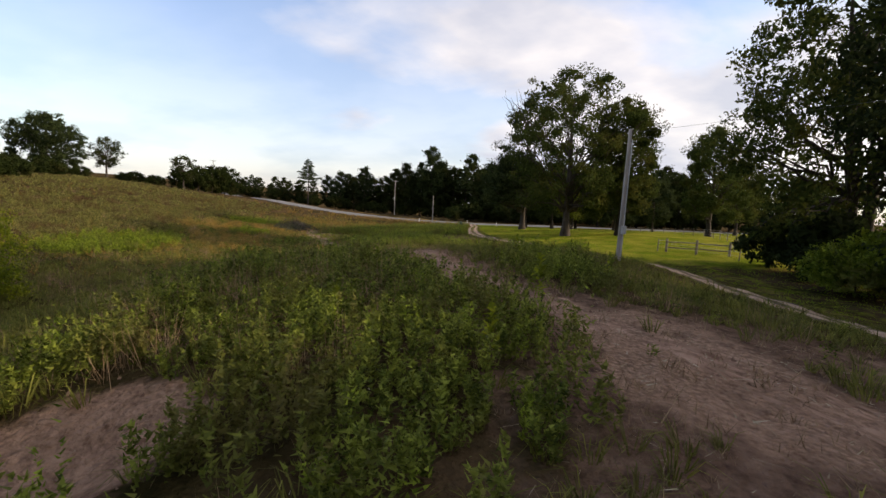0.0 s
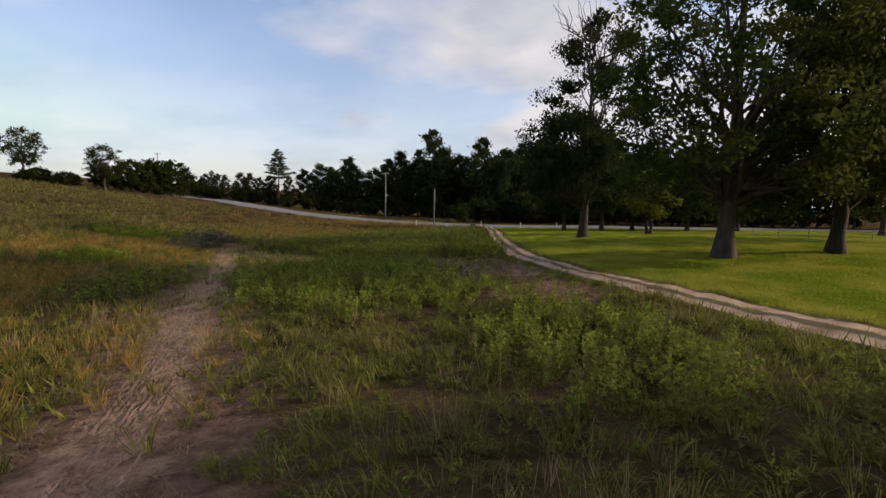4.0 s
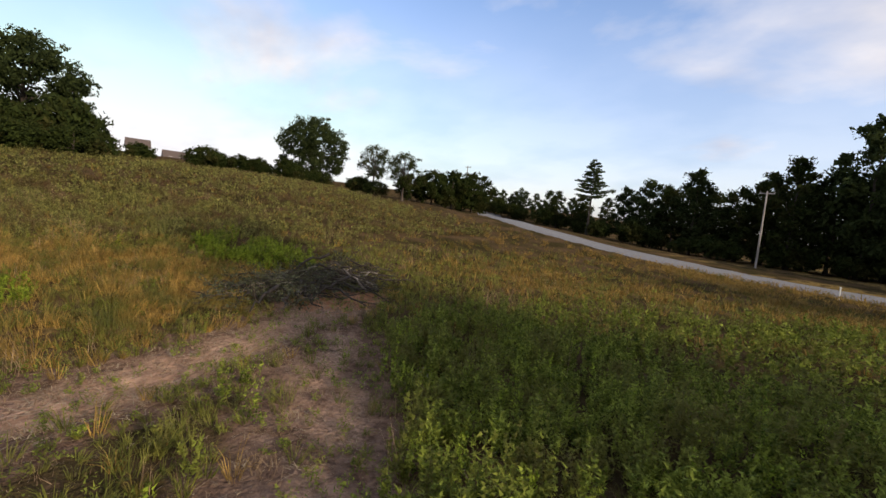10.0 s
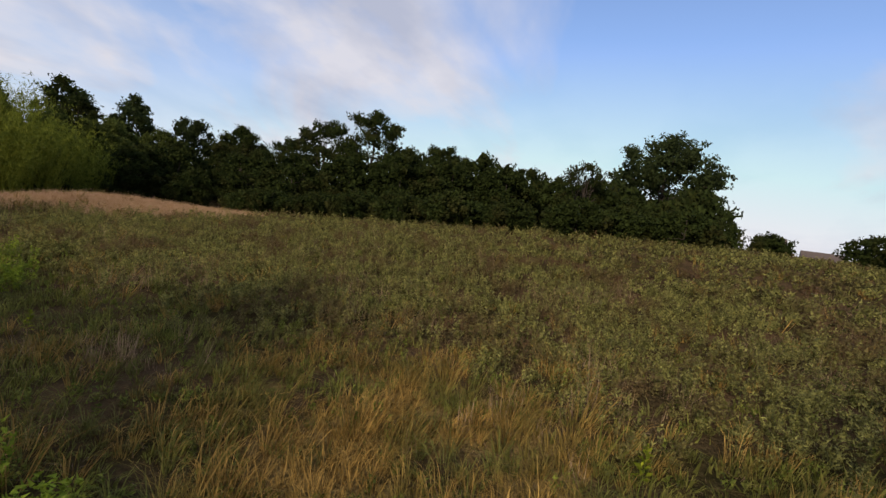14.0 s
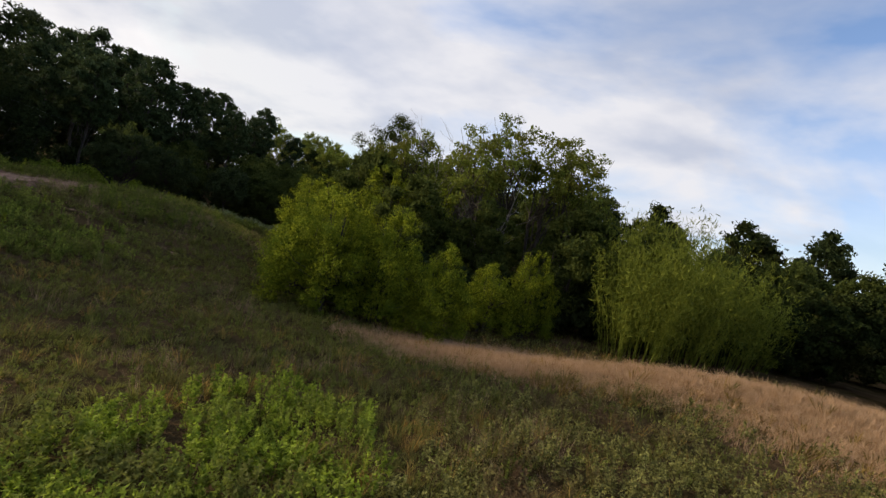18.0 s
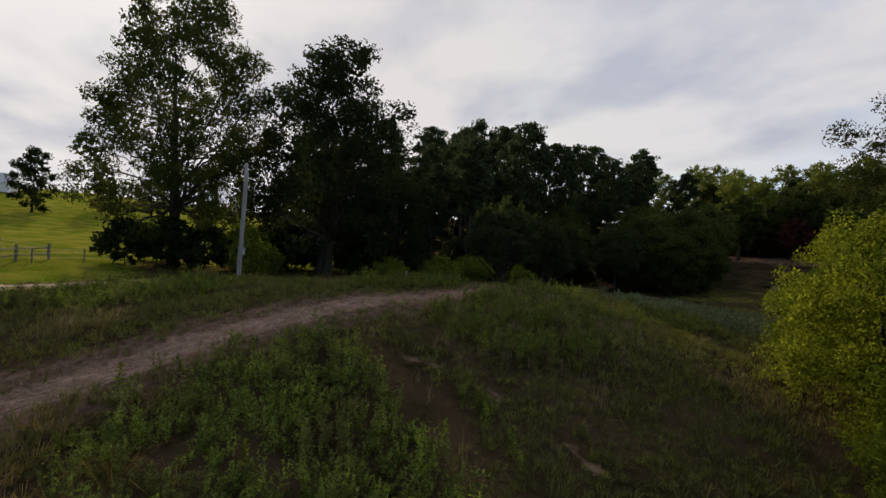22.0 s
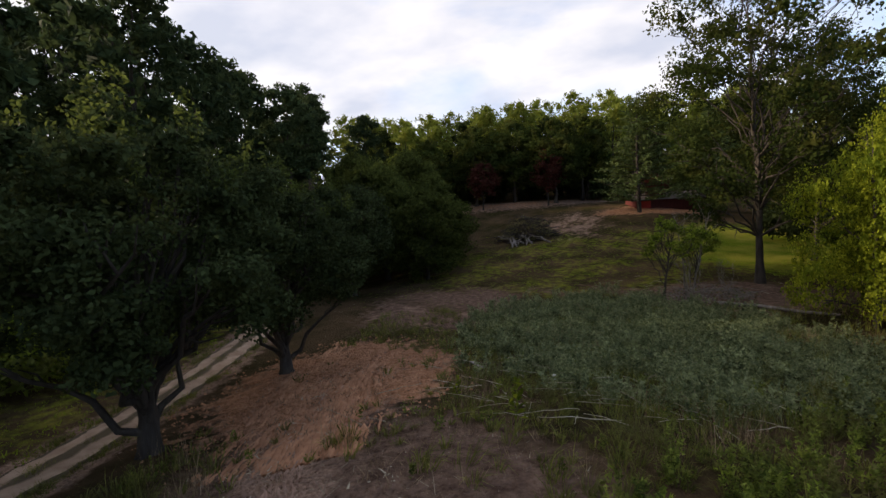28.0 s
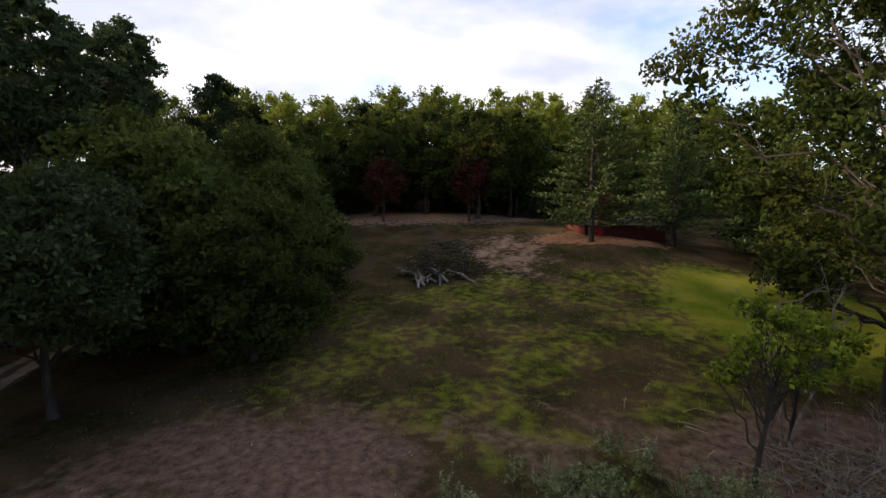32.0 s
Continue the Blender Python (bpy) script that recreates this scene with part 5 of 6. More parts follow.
def blade_mesh(name, x, y, tall, width, mat, per, spread, lean=0.35, seed=1):
    """Tufts of leaning blades."""
    g = np.random.default_rng(seed)
    n = len(x) * per
    bx = np.repeat(x, per) + g.normal(size=n) * spread
    by = np.repeat(y, per) + g.normal(size=n) * spread
    bz = height(bx, by) - 0.03
    h = np.repeat(tall * g.uniform(0.6, 1.25, len(x)) * (0.4 + 1.15 * wave(x, y, 0.55, seed)), per) * g.uniform(0.55, 1.15, n)
    a = g.uniform(0, 2 * np.pi, n)
    f = g.uniform(0, 2 * np.pi, n)
    bend = h * np.abs(g.normal(size=n)) * lean + 0.02
    w = width * g.uniform(0.6, 1.3, n)
    wx, wy = np.cos(f) * w / 2, np.sin(f) * w / 2
    dx, dy = np.cos(a) * bend, np.sin(a) * bend
    p0 = np.stack([bx - wx, by - wy, bz], 1)
    p1 = np.stack([bx + wx, by + wy, bz], 1)
    p2 = np.stack([bx + dx, by + dy, bz + h], 1)
    V = np.stack([p0, p1, p2], 1).reshape(-1, 3)
    loops = np.arange(n * 3)
    return quick_mesh(name, V, loops, 3, mat)


def grid_scatter(step, box, want, seed):
    """Plants about step metres apart, each kept with the chance that want gives."""
    g = np.random.default_rng(seed)
    X, Y = np.meshgrid(np.arange(box[0], box[2], step), np.arange(box[1], box[3], step))
    x = X.ravel() + g.uniform(-0.5, 0.5, X.size) * step
    y = Y.ravel() + g.uniform(-0.5, 0.5, X.size) * step
    keep = (g.uniform(0, 1, len(x)) < want(x, y)) & (line_distance(x, y, DRIVE) > 1.1) & (line_distance(x, y, ROAD) > 3.6)
    return x[keep], y[keep]


def bush_mesh(name, x, y, tall, wide, leaf, mat, leaves, seed, heads=4):
    """Bushy plants: several leafy heads on one foot, tight at the top, with dark gaps between plants."""
    g = np.random.default_rng(seed)
    n = len(x)
    h = tall * g.uniform(0.6, 1.2, n) * (0.55 + 0.8 * wave(x, y, 1.3, seed))
    k = np.repeat(np.arange(n), leaves)
    head = g.integers(0, heads, n * leaves)
    ha, hr, hf = g.uniform(0, 2 * np.pi, (n, heads)), np.sqrt(g.uniform(0, 1, (n, heads))) * wide, g.uniform(0.55, 1.1, (n, heads))
    a0, r0, f0 = ha[k, head], hr[k, head], hf[k, head]
    u = 1 - g.uniform(0, 1, n * leaves) ** 1.5 * 0.85
    a = g.uniform(0, 2 * np.pi, n * leaves)
    rad = wide * 0.42 * (1.12 - u) ** 0.6 * g.uniform(0.25, 1.0, n * leaves) + 0.01
    px = x[k] + np.cos(a0) * r0 * (0.4 + 0.6 * u) + np.cos(a) * rad
    py = y[k] + np.sin(a0) * r0 * (0.4 + 0.6 * u) + np.sin(a) * rad
    c = np.stack([px, py, height(x, y)[k] + h[k] * f0 * u], 1)
    along = np.stack([np.cos(a), np.sin(a), 0.7 * np.ones_like(a)], 1) * 1.3
    return leaf_mesh(name, c, leaf, leaf * 0.5, mat, 0.1, 0.6, along, simple=True)


def tussock_mesh(name, x, y, tall, width, mat, per, seed, foot=0.08, sway=0.35):
    """Tussocks of arching blades that spill outwards from one foot and lean together."""
    g = np.random.default_rng(seed)
    n = len(x)
    size = np.repeat(g.uniform(0.55, 1.25, n) * (0.5 + 0.9 * wave(x, y, 1.1, seed)), per)
    m = n * per
    k = np.repeat(np.arange(n), per)
    a = g.uniform(0, 2 * np.pi, m)
    la = 2 * np.pi * wave(x, y, 4.0, seed + 1)[k] + g.normal(size=n)[k] * 0.6
    h = tall * size * g.uniform(0.55, 1.15, m)
    out = h * g.uniform(0.25, 1.25, m)
    dx, dy = np.cos(a) * out + np.cos(la) * h * sway, np.sin(a) * out + np.sin(la) * h * sway
    bx = x[k] + np.cos(a) * foot * size * np.sqrt(g.uniform(0, 1, m)) * 1.6
    by = y[k] + np.sin(a) * foot * size * np.sqrt(g.uniform(0, 1, m)) * 1.6
    bz = height(bx, by) - 0.03
    f = g.uniform(0, 2 * np.pi, m)
    w = width * g.uniform(0.6, 1.3, m) / 2
    wx, wy = np.cos(f) * w, np.sin(f) * w
    tip = g.uniform(0.4, 0.95, m)
    V = np.stack([np.stack([bx - wx, by - wy, bz], 1), np.stack([bx + wx, by + wy, bz], 1),
                  np.stack([bx + dx * 0.35 - wx * 0.8, by + dy * 0.35 - wy * 0.8, bz + h * 0.62], 1), np.stack([bx + dx * 0.35 + wx * 0.8, by + dy * 0.35 + wy * 0.8, bz + h * 0.62], 1),
                  np.stack([bx + dx, by + dy, bz + h * tip], 1)], 1).reshape(-1, 3)
    loops = (np.arange(m)[:, None] * 5 + np.array([[0, 1, 3, 0, 3, 2, 2, 3, 4]])).ravel()
    return quick_mesh(name, V, loops, 3, mat)


def near(x, y, full, end):
    """1 within full metres of the middle of the field's loop, falling to 0 at end."""
    return np.clip((end - line_distance(x, y, NEAR)) / (end - full), 0, 1)


def stuff(name, mesh, label, category):
    tagged(new(name, mesh), label, category, kind="stuff")


FIELD = (-62, -45, 12, 122)


def bare(c):
    return np.clip(1 - 1.25 * c["soil"], 0, 1) * np.clip(1 - 0.8 * c["litter"], 0, 1) * (1 - 0.9 * c["straw"])


def want_green(full, end, most):
    def want(x, y):
        c = covers(x, y)
        return most * c["open"] * near(x, y, full, end) * bare(c) * (1 - 0.75 * c["gold"]) * (1 - 0.92 * c["weeds"]) * (1 - 0.88 * c["hill"]) * (0.4 + 0.6 * wave(x, y, 2.2, 6)) * (1 - 0.6 * c["lawn"])
    return want


x, y = grid_scatter(0.42, FIELD, lambda x, y: 1.5 * want_green(8, 16, 1.0)(x, y), 11)
stuff("rough_grass", tussock_mesh("rough_grass", x, y, 0.46, 0.017, M["green_blade"], 26, 12, 0.08, 0.45), "rough green field grass in arching tussocks", "grass")
x, y = scatter(80000, FIELD, lambda x, y: want_green(20, 45, 1.0)(x, y) * (1 - near(x, y, 5, 10)), 13)
stuff("rough_grass", blade_mesh("rough_grass_far", x, y, 0.42, 0.07, M["green_blade"], 5, 0.18, 0.6, 14), "rough green field grass further off", "grass")


def want_gold(x, y):
    c = covers(x, y)
    return c["open"] * bare(c) * (0.05 + 0.95 * c["gold"]) * (1 - 0.75 * c["weeds"])


x, y = grid_scatter(0.36, (-46, 30, -4, 90), lambda x, y: 1.3 * want_gold(x, y) * near(x, y, 10, 20), 15)
stuff("golden_grass", tussock_mesh("golden_grass", x, y, 0.74, 0.013, M["gold_blade"], 30, 16, 0.1, 0.35), "tall dry golden grass in leaning tussocks", "grass")
x, y = grid_scatter(0.6, (-64, 15, 10, 122), lambda x, y: 1.2 * want_gold(x, y) * (1 - near(x, y, 8, 16)), 17)
stuff("golden_grass", tussock_mesh("golden_grass_far", x, y, 0.7, 0.035, M["gold_blade"], 16, 18, 0.16, 0.4), "dry golden grass further off in the field", "grass")
x, y = scatter(80000, (-66, 14, -28, 38), lambda x, y: covers(x, y)["straw"] * np.clip(1 - 1.2 * covers(x, y)["soil"], 0, 1), 19)
stuff("straw_grass", blade_mesh("straw_grass", x, y, 0.4, 0.026, M["straw_blade"], 6, 0.14, 0.8, 20), "dry tan straw grass on the low ridge", "grass")
x, y = scatter(60000, FIELD, lambda x, y: covers(x, y)["open"] * bare(covers(x, y)) * near(x, y, 14, 30) * np.clip(wave(x, y, 3.3, 9) * 3 - 1.85, 0, 1) * np.clip(wave(x, y, 0.8, 2) * 2 - 0.5, 0, 1) * (1 - 0.85 * covers(x, y)["weeds"]), 21)
stuff("seed_grass", blade_mesh("seed_grass", x, y, 0.8, 0.013, M["pink_blade"], 12, 0.14, 0.35, 22), "patches of reddish-brown seeding grass", "grass")


x, y = scatter(8000, (-12, 4, 4, 26), lambda x, y: oval(x, y, -4.5, 15, 5.5, 8, 0.3) * np.clip(wave(x, y, 0.95, 5.1) * 3 - 1.45, 0, 1) * bare(covers(x, y)), 57)
stuff("seed_grass", blade_mesh("mound_seed_grass", x, y, 0.75, 0.012, M["pink_blade"], 11, 0.13, 0.35, 58), "reddish-brown seeding grass on the mound's flank", "grass")


def want_weeds(x, y):
    c = covers(x, y)
    return np.clip(c["weeds"] * 1.3, 0, 1) * np.clip(2.2 * wave(x, y, 0.9, 3) - 0.1, 0.1, 1) * np.clip(2.4 * wave(x, y, 2.1, 8.1) + 0.1, 0.3, 1) * np.clip(1 - c["soil"] * 1.2, 0, 1)


def weed_beds(step, box, seed, most, tall, wide, leaf, leaves, name, label, mat="weed_leaf", want=want_weeds):
    x, y = grid_scatter(step, box, lambda x, y: want(x, y) * most(x, y), seed)
    stuff("leafy_weeds", bush_mesh(name, x, y, tall, wide, leaf, M[mat], leaves, seed + 1, 8), label, "weeds")


close = lambda x, y: 1.3 * near(x, y, 9, 14)
beyond = lambda x, y: 1 - near(x, y, 9, 14)
weed_beds(0.36, (-14, -3, 9, 24), 23, close, 0.85, 0.22, 0.1, 150, "mound_weeds", "dense upright green leafy weeds on the mound")
weed_beds(0.38, (-16, 26, 10, 64), 123, close, 0.8, 0.25, 0.1, 150, "slope_weeds", "dense upright green leafy weeds below the mound")
weed_beds(0.36, (-20, 64, 8, 92), 223, close, 1.05, 0.24, 0.11, 150, "field_weeds", "tall dense green leafy weeds in the field")
weed_beds(0.36, (-40, 36, -20, 84), 323, close, 0.85, 0.24, 0.12, 120, "valley_weeds", "bright green leafy weeds in the valley grass", "bright_weed")
weed_beds(0.95, (-14, -3, 9, 24), 623, close, 0.95, 0.15, 0.08, 90, "mound_sprigs", "bright green sprigs among the weeds on the mound", "bright_weed")
weed_beds(0.9, (-18, 26, 10, 92), 723, close, 1.0, 0.15, 0.085, 90, "field_sprigs", "bright green sprigs among the weeds of the field", "bright_weed")
weed_beds(0.5, (-24, 58, 6, 84), 923, close, 0.34, 0.2, 0.065, 60, "path_sprigs", "low green sprigs scattered over the trodden path", want=lambda x, y: covers(x, y)["litter"] * np.clip(3 * wave(x, y, 1.2, 4.1) - 0.9, 0, 0.8))
weed_beds(0.55, (-24, 26, 10, 104), 423, beyond, 1.0, 0.28, 0.2, 36, "far_weeds", "green leafy weeds further off")
weed_beds(0.6, FIELD, 25, lambda x, y: covers(x, y)["open"] * bare(covers(x, y)) * near(x, y, 9, 18) * (1 - covers(x, y)["weeds"]) * np.clip(wave(x, y, 1.2, 8) * 1.6 - 0.3, 0, 1), 0.42, 0.14, 0.08, 44, "low_weeds", "scattered low green weeds among the grass", want=lambda x, y: np.ones(np.shape(x)))


def soft_grass(x, y):
    c = covers(x, y)
    return (1 - 0.7 * oval(x, y, 2.8, 54, 3.6, 7)) * c["open"] * near(x, y, 7, 13) * np.clip(1 - 1.1 * c["soil"], 0, 1) * np.clip(1 - 0.5 * c["litter"], 0, 1) * np.clip(0.1 + 0.3 * c["weeds"] + 0.3 * wave(x, y, 1.4, 3.3), 0, 1) * (1 - 0.8 * c["hill"]) * (1 - 0.6 * c["gold"])


x, y = scatter(60000, FIELD, lambda x, y: soft_grass(x, y) * np.clip(wave(x, y, 1.15, 6.2) * 5 - 3.2, 0, 1) * (1 - 0.7 * covers(x, y)["weeds"]), 53)
stuff("tall_grass", blade_mesh("brown_grass", x, y, 0.66, 0.013, M["pink_blade"], 8, 0.11, 0.32, 54), "thin brown seeding grass among the weeds", "grass")


x, y = scatter(60000, FIELD, lambda x, y: covers(x, y)["open"] * near(x, y, 9, 16) * np.clip(wave(x, y, 1.5, 7.7) * 6 - 4.1, 0, 1) * np.clip(1 - 1.2 * covers(x, y)["soil"], 0, 1), 55)
stuff("matted_grass", blade_mesh("matted_grass", x, y, 0.16, 0.014, M["pink_blade"], 10, 0.16, 2.6, 56), "flattened mats of pale dry grass", "grass")


def want_hill(x, y):
    return covers(x, y)["hill"] * np.clip(2.4 * wave(x, y, 1.0, 2) - 0.35, 0.22, 1) * np.clip(0.55 + wave(x, y, 3.0, 5), 0, 1) * (1 - 0.8 * covers(x, y)["gold"])


x, y = grid_scatter(0.4, (-62, 30, -36, 116), lambda x, y: 1.7 * want_hill(x, y) * near(x, y, 13, 25), 27)
stuff("hill_weeds", bush_mesh("hill_weeds", x, y, 0.78, 0.25, 0.088, M["olive_leaf"], 115, 28, 9), "pale olive bushy weeds covering the hillside", "weeds")
x, y = grid_scatter(0.8, (-90, 30, -40, 120), lambda x, y: 1.6 * want_hill(x, y) * (1 - near(x, y, 14, 24)), 29)
stuff("hill_weeds", bush_mesh("hill_weeds_far", x, y, 0.7, 0.5, 0.2, M["olive_leaf"], 44, 30, 5), "olive weeds on the upper hillside", "weeds")
x, y = scatter(24000, (-20, -60, 16, -17), lambda x, y: np.clip(covers(x, y)["lawn"] * 1.2, 0, 1) * np.clip(1 - covers(x, y)["litter"] - covers(x, y)["soil"], 0, 1), 81)
stuff("lawn_grass", blade_mesh("clearing_grass", x, y, 0.12, 0.03, M["lawn_blade"], 6, 0.18, 0.8, 82), "short patchy green grass in the clearing", "grass")
x, y = scatter(36000, (5, -12, 40, 122), lambda x, y: np.clip(covers(x, y)["side"] / 2, 0, 1) * (line_distance(x, y, DRIVE) < 18), 31)
stuff("lawn_grass", blade_mesh("lawn_grass", x, y, 0.10, 0.07, M["lawn_blade"], 3, 0.14, 0.7, 32), "short bright green mown lawn grass", "grass")
x, y = scatter(20000, (-16, -45, 18, 26), lambda x, y: np.clip(covers(x, y)["litter"] + 0.4 * covers(x, y)["soil"], 0, 1) * 0.6, 33)
stuff("straw_litter", blade_mesh("straw_litter", x, y, 0.06, 0.022, M["straw"], 3, 0.2, 4.5, 34), "scattered cut straw and twigs on bare soil", "litter")
x, y = scatter(70000, (-26, 44, 8, 82), lambda x, y: np.clip(covers(x, y)["litter"] + 0.3 * covers(x, y)["soil"], 0, 1) * 0.7, 35)
stuff("straw_litter", blade_mesh("straw_litter_north", x, y, 0.06, 0.022, M["straw"], 3, 0.2, 4.5, 36), "cut straw and dry stems on the cleared ground", "litter")
x, y = grid_scatter(0.34, (-12, -23, 8, 3), lambda x, y: oval(x, y, -2.2, -10.5, 7.0, 9.5, 0.25) * np.clip(wave(x, y, 1.4, 5) * 2.6 - 0.5, 0, 1), 37)
stuff("feathery_weeds", tussock_mesh("feathery_weeds", x, y, 0.75, 0.012, M["fennel"], 26, 38, 0.1, 0.5), "soft grey-green feathery weeds lying in swathes", "weeds")


x, y = grid_scatter(0.42, (-12, -23, 8, 3), lambda x, y: oval(x, y, -2.2, -10.5, 7.4, 10, 0.25) * np.clip(wave(x, y, 1.3, 5) * 3 - 0.75, 0, 1), 83)
stuff("feathery_weeds", bush_mesh("feathery_mounds", x, y, 0.85, 0.38, 0.13, M["fennel"], 170, 84, 9), "billowing mounds of grey-green feathery weeds", "weeds")
x, y = scatter(9000, (-16, -42, 18, 8), lambda x, y: np.clip(0.25 + covers(x, y)["litter"], 0, 1) * np.clip(wave(x, y, 1.1, 3) * 2 - 0.6, 0, 1), 39)
stuff("wood_chips", blade_mesh("wood_chips", x, y, 0.05, 0.05, M["straw_stalk"], 2, 0.25, 3.0, 40), "pale wood chips and bark scraps on the ground", "litter")


def clod_mesh(name, x, y, size, mat, seed):
    """Small rough lumps of earth: squat four-sided pyramids."""
    g = np.random.default_rng(seed)
    n = len(x)
    z = height(x, y) - 0.05 - 0.10 * np.exp(-(line_distance(x, y, TRAIL) / 1.3) ** 2)
    r = size * g.uniform(0.4, 1.5, n) ** 1.5
    a = g.uniform(0, 2 * np.pi, n)
    ring = [np.stack([x + np.cos(a + k * 1.5708 + g.normal(size=n) * 0.25) * r, y + np.sin(a + k * 1.5708) * r * g.uniform(0.5, 1.0, n), z], 1) for k in range(4)]
    top = np.stack([x + g.normal(size=n) * r * 0.2, y + g.normal(size=n) * r * 0.2, z + 0.05 + r * g.uniform(0.3, 0.8, n)], 1)
    V = np.stack(ring + [top], 1).reshape(-1, 3)
    loops = (np.arange(n)[:, None] * 5 + np.array([[0, 1, 4, 1, 2, 4, 2, 3, 4, 3, 0, 4]])).ravel()
    return quick_mesh(name, V, loops, 3, mat)


def furrow_mesh(name, line, n, half, mat, seed, big=1.0):
    """Low broken ridges of earth along a path, as wheels leave them."""
    g = np.random.default_rng(seed)
    p = np.array(line, float)
    s = np.concatenate([[0], np.cumsum(np.hypot(*np.diff(p, axis=0).T))])
    k = 6
    u = g.uniform(0, s[-1], n)[:, None] + np.linspace(-0.5, 0.5, k)[None, :] * g.uniform(0.25, 1.3, n)[:, None] * big ** 0.5
    u = np.clip(u, 0.2, s[-1] - 0.2)
    at = lambda q, j: np.interp(q, s, p[:, j])
    tx, ty = at(u + 0.15, 0) - at(u - 0.15, 0), at(u + 0.15, 1) - at(u - 0.15, 1)
    ln = np.hypot(tx, ty) + 1e-9
    off = (np.round((g.uniform(-0.6, 0.6, n) + g.normal(size=n) * 0.16) * half * 1.6 / 0.22) * 0.22 * 0.6)[:, None] + g.normal(size=(n, k)) * 0.03
    cx, cy, nx, ny = at(u, 0) - ty / ln * off, at(u, 1) + tx / ln * off, -ty / ln, tx / ln
    w = 0.024 * big * g.uniform(0.5, 1.8, n)[:, None] * np.sin(np.linspace(0.15, np.pi - 0.15, k))[None, :] + 0.01
    z = height(cx, cy) - 0.10 * np.exp(-(line_distance(cx, cy, line) / 1.3) ** 2)
    up = 0.035 * big * g.uniform(0.4, 1.4, (n, 1)) * (w / w.max()) + g.normal(size=(n, k)) * 0.008
    V = np.stack([np.stack([cx - nx * w * 1.6, cy - ny * w * 1.6, z - 0.05], 2), np.stack([cx, cy, z + up], 2), np.stack([cx + nx * w * 1.6, cy + ny * w * 1.6, z - 0.05], 2)], 2).reshape(-1, 3)
    base = (np.arange(n)[:, None] * k + np.arange(k - 1)[None, :]).ravel()[:, None] * 3
    loops = (base + np.array([[0, 1, 4, 3, 1, 2, 5, 4]])).ravel()
    return quick_mesh(name, V, loops, 4, mat)


def verge(n, seed):
    """Places beside the farm track's ruts and, fewer, between them."""
    g = np.random.default_rng(seed)
    p = np.array(DRIVE, float)
    s = np.concatenate([[0], np.cumsum(np.hypot(*np.diff(p, axis=0).T))])
    u = g.uniform(8, s[-1] - 45, n)
    at = lambda q, j: np.interp(q, s, p[:, j])
    tx, ty = at(u + 0.3, 0) - at(u - 0.3, 0), at(u + 0.3, 1) - at(u - 0.3, 1)
    ln = np.hypot(tx, ty) + 1e-9
    off = np.where(g.uniform(0, 1, n) < 0.22, g.normal(size=n) * 0.13, g.choice([-1, 1], n) * (1.1 + np.abs(g.normal(size=n)) * 0.22 - 0.1))
    x, y = at(u, 0) - ty / ln * off, at(u, 1) + tx / ln * off
    keep = g.uniform(0, 1, n) < np.clip(1.8 * wave(x, y, 1.0, 2.2) - 0.2, 0, 1)
    return x[keep], y[keep]


x, y = verge(15000, 71)
stuff("verge_grass", blade_mesh("verge_grass", x, y, 0.2, 0.016, M["green_blade"], 7, 0.07, 0.7, 72), "ragged grass along the farm track's edges and middle", "grass")
stuff("clay_furrows", furrow_mesh("clay_furrows", [(8.2, 3), (10.2, -4), (11, -11)], 1500, 2.5, M["clay_clod"], 63, 2.2), "rough ridges of orange clay under the trees", "soil")
stuff("soil_furrows", furrow_mesh("soil_furrows", TRAIL, 1800, 0.95, M["clod"], 61, 1.15), "broken wheel furrows of loose soil along the path", "soil")
x, y = scatter(90000, (-26, -14, 16, 82), lambda x, y: np.clip(covers(x, y)["soil"] * 1.1 - 0.1, 0, 1) * np.clip(wave(x, y, 0.6, 1.2) * 2.2 - 0.5, 0, 1) * (1 - 0.9 * covers(x, y)["clay"]), 43)
stuff("soil_clods", clod_mesh("soil_clods", x, y, 0.055, M["clod"], 44), "loose clods and crumbs of dry soil", "soil")
x, y = scatter(14000, (4, -14, 16, 5), lambda x, y: np.clip(covers(x, y)["clay"], 0, 1), 45)
stuff("soil_clods", clod_mesh("clay_clods", x, y, 0.07, M["clay_clod"], 46), "loose orange clay clods under the trees", "soil")
x, y = scatter(34000, (-24, -10, 14, 82), lambda x, y: np.clip(covers(x, y)["litter"] * 1.2 - 0.35 * covers(x, y)["soil"], 0, 1) * np.clip(wave(x, y, 0.7, 5) * 2.2 - 0.7, 0, 1) * (1 - 0.75 * oval(x, y, 2.4, 54, 4.5, 8)), 47)
stuff("dry_grass", blade_mesh("dry_grass", x, y, 0.22, 0.018, M["pink_blade"], 8, 0.09, 0.8, 48), "thin dry grass tufts beside the bare path", "grass")


def cut_stalk(x, y, ll, turn, r=0.014):
    """A long pale cut stem lying over the weeds."""
    c, s = math.cos(radians(turn)) * ll / 2, math.sin(radians(turn)) * ll / 2
    a = (x - c, y - s, z_at(x - c, y - s) + 0.12)
    b = (x + c, y + s, z_at(x + c, y + s) + 0.45)
    tagged(new("cut_stalk", tube_mesh("cut_stalk", [tube(bent(a, b, 0.03, 6, 0.006), np.linspace(r * 1.4, r * 0.4, 6), 5)], M["straw_stalk"])), "long pale cut stem lying on the weeds", "stalk", "cut stalks")


gs = np.random.default_rng(41)
for k in range(90):
    cut_stalk(gs.normal() * 2.8 + 1.2, gs.uniform(-5.5, 1.6), gs.uniform(0.5, 2.0), gs.normal() * 50 + 60, gs.uniform(0.004, 0.011))
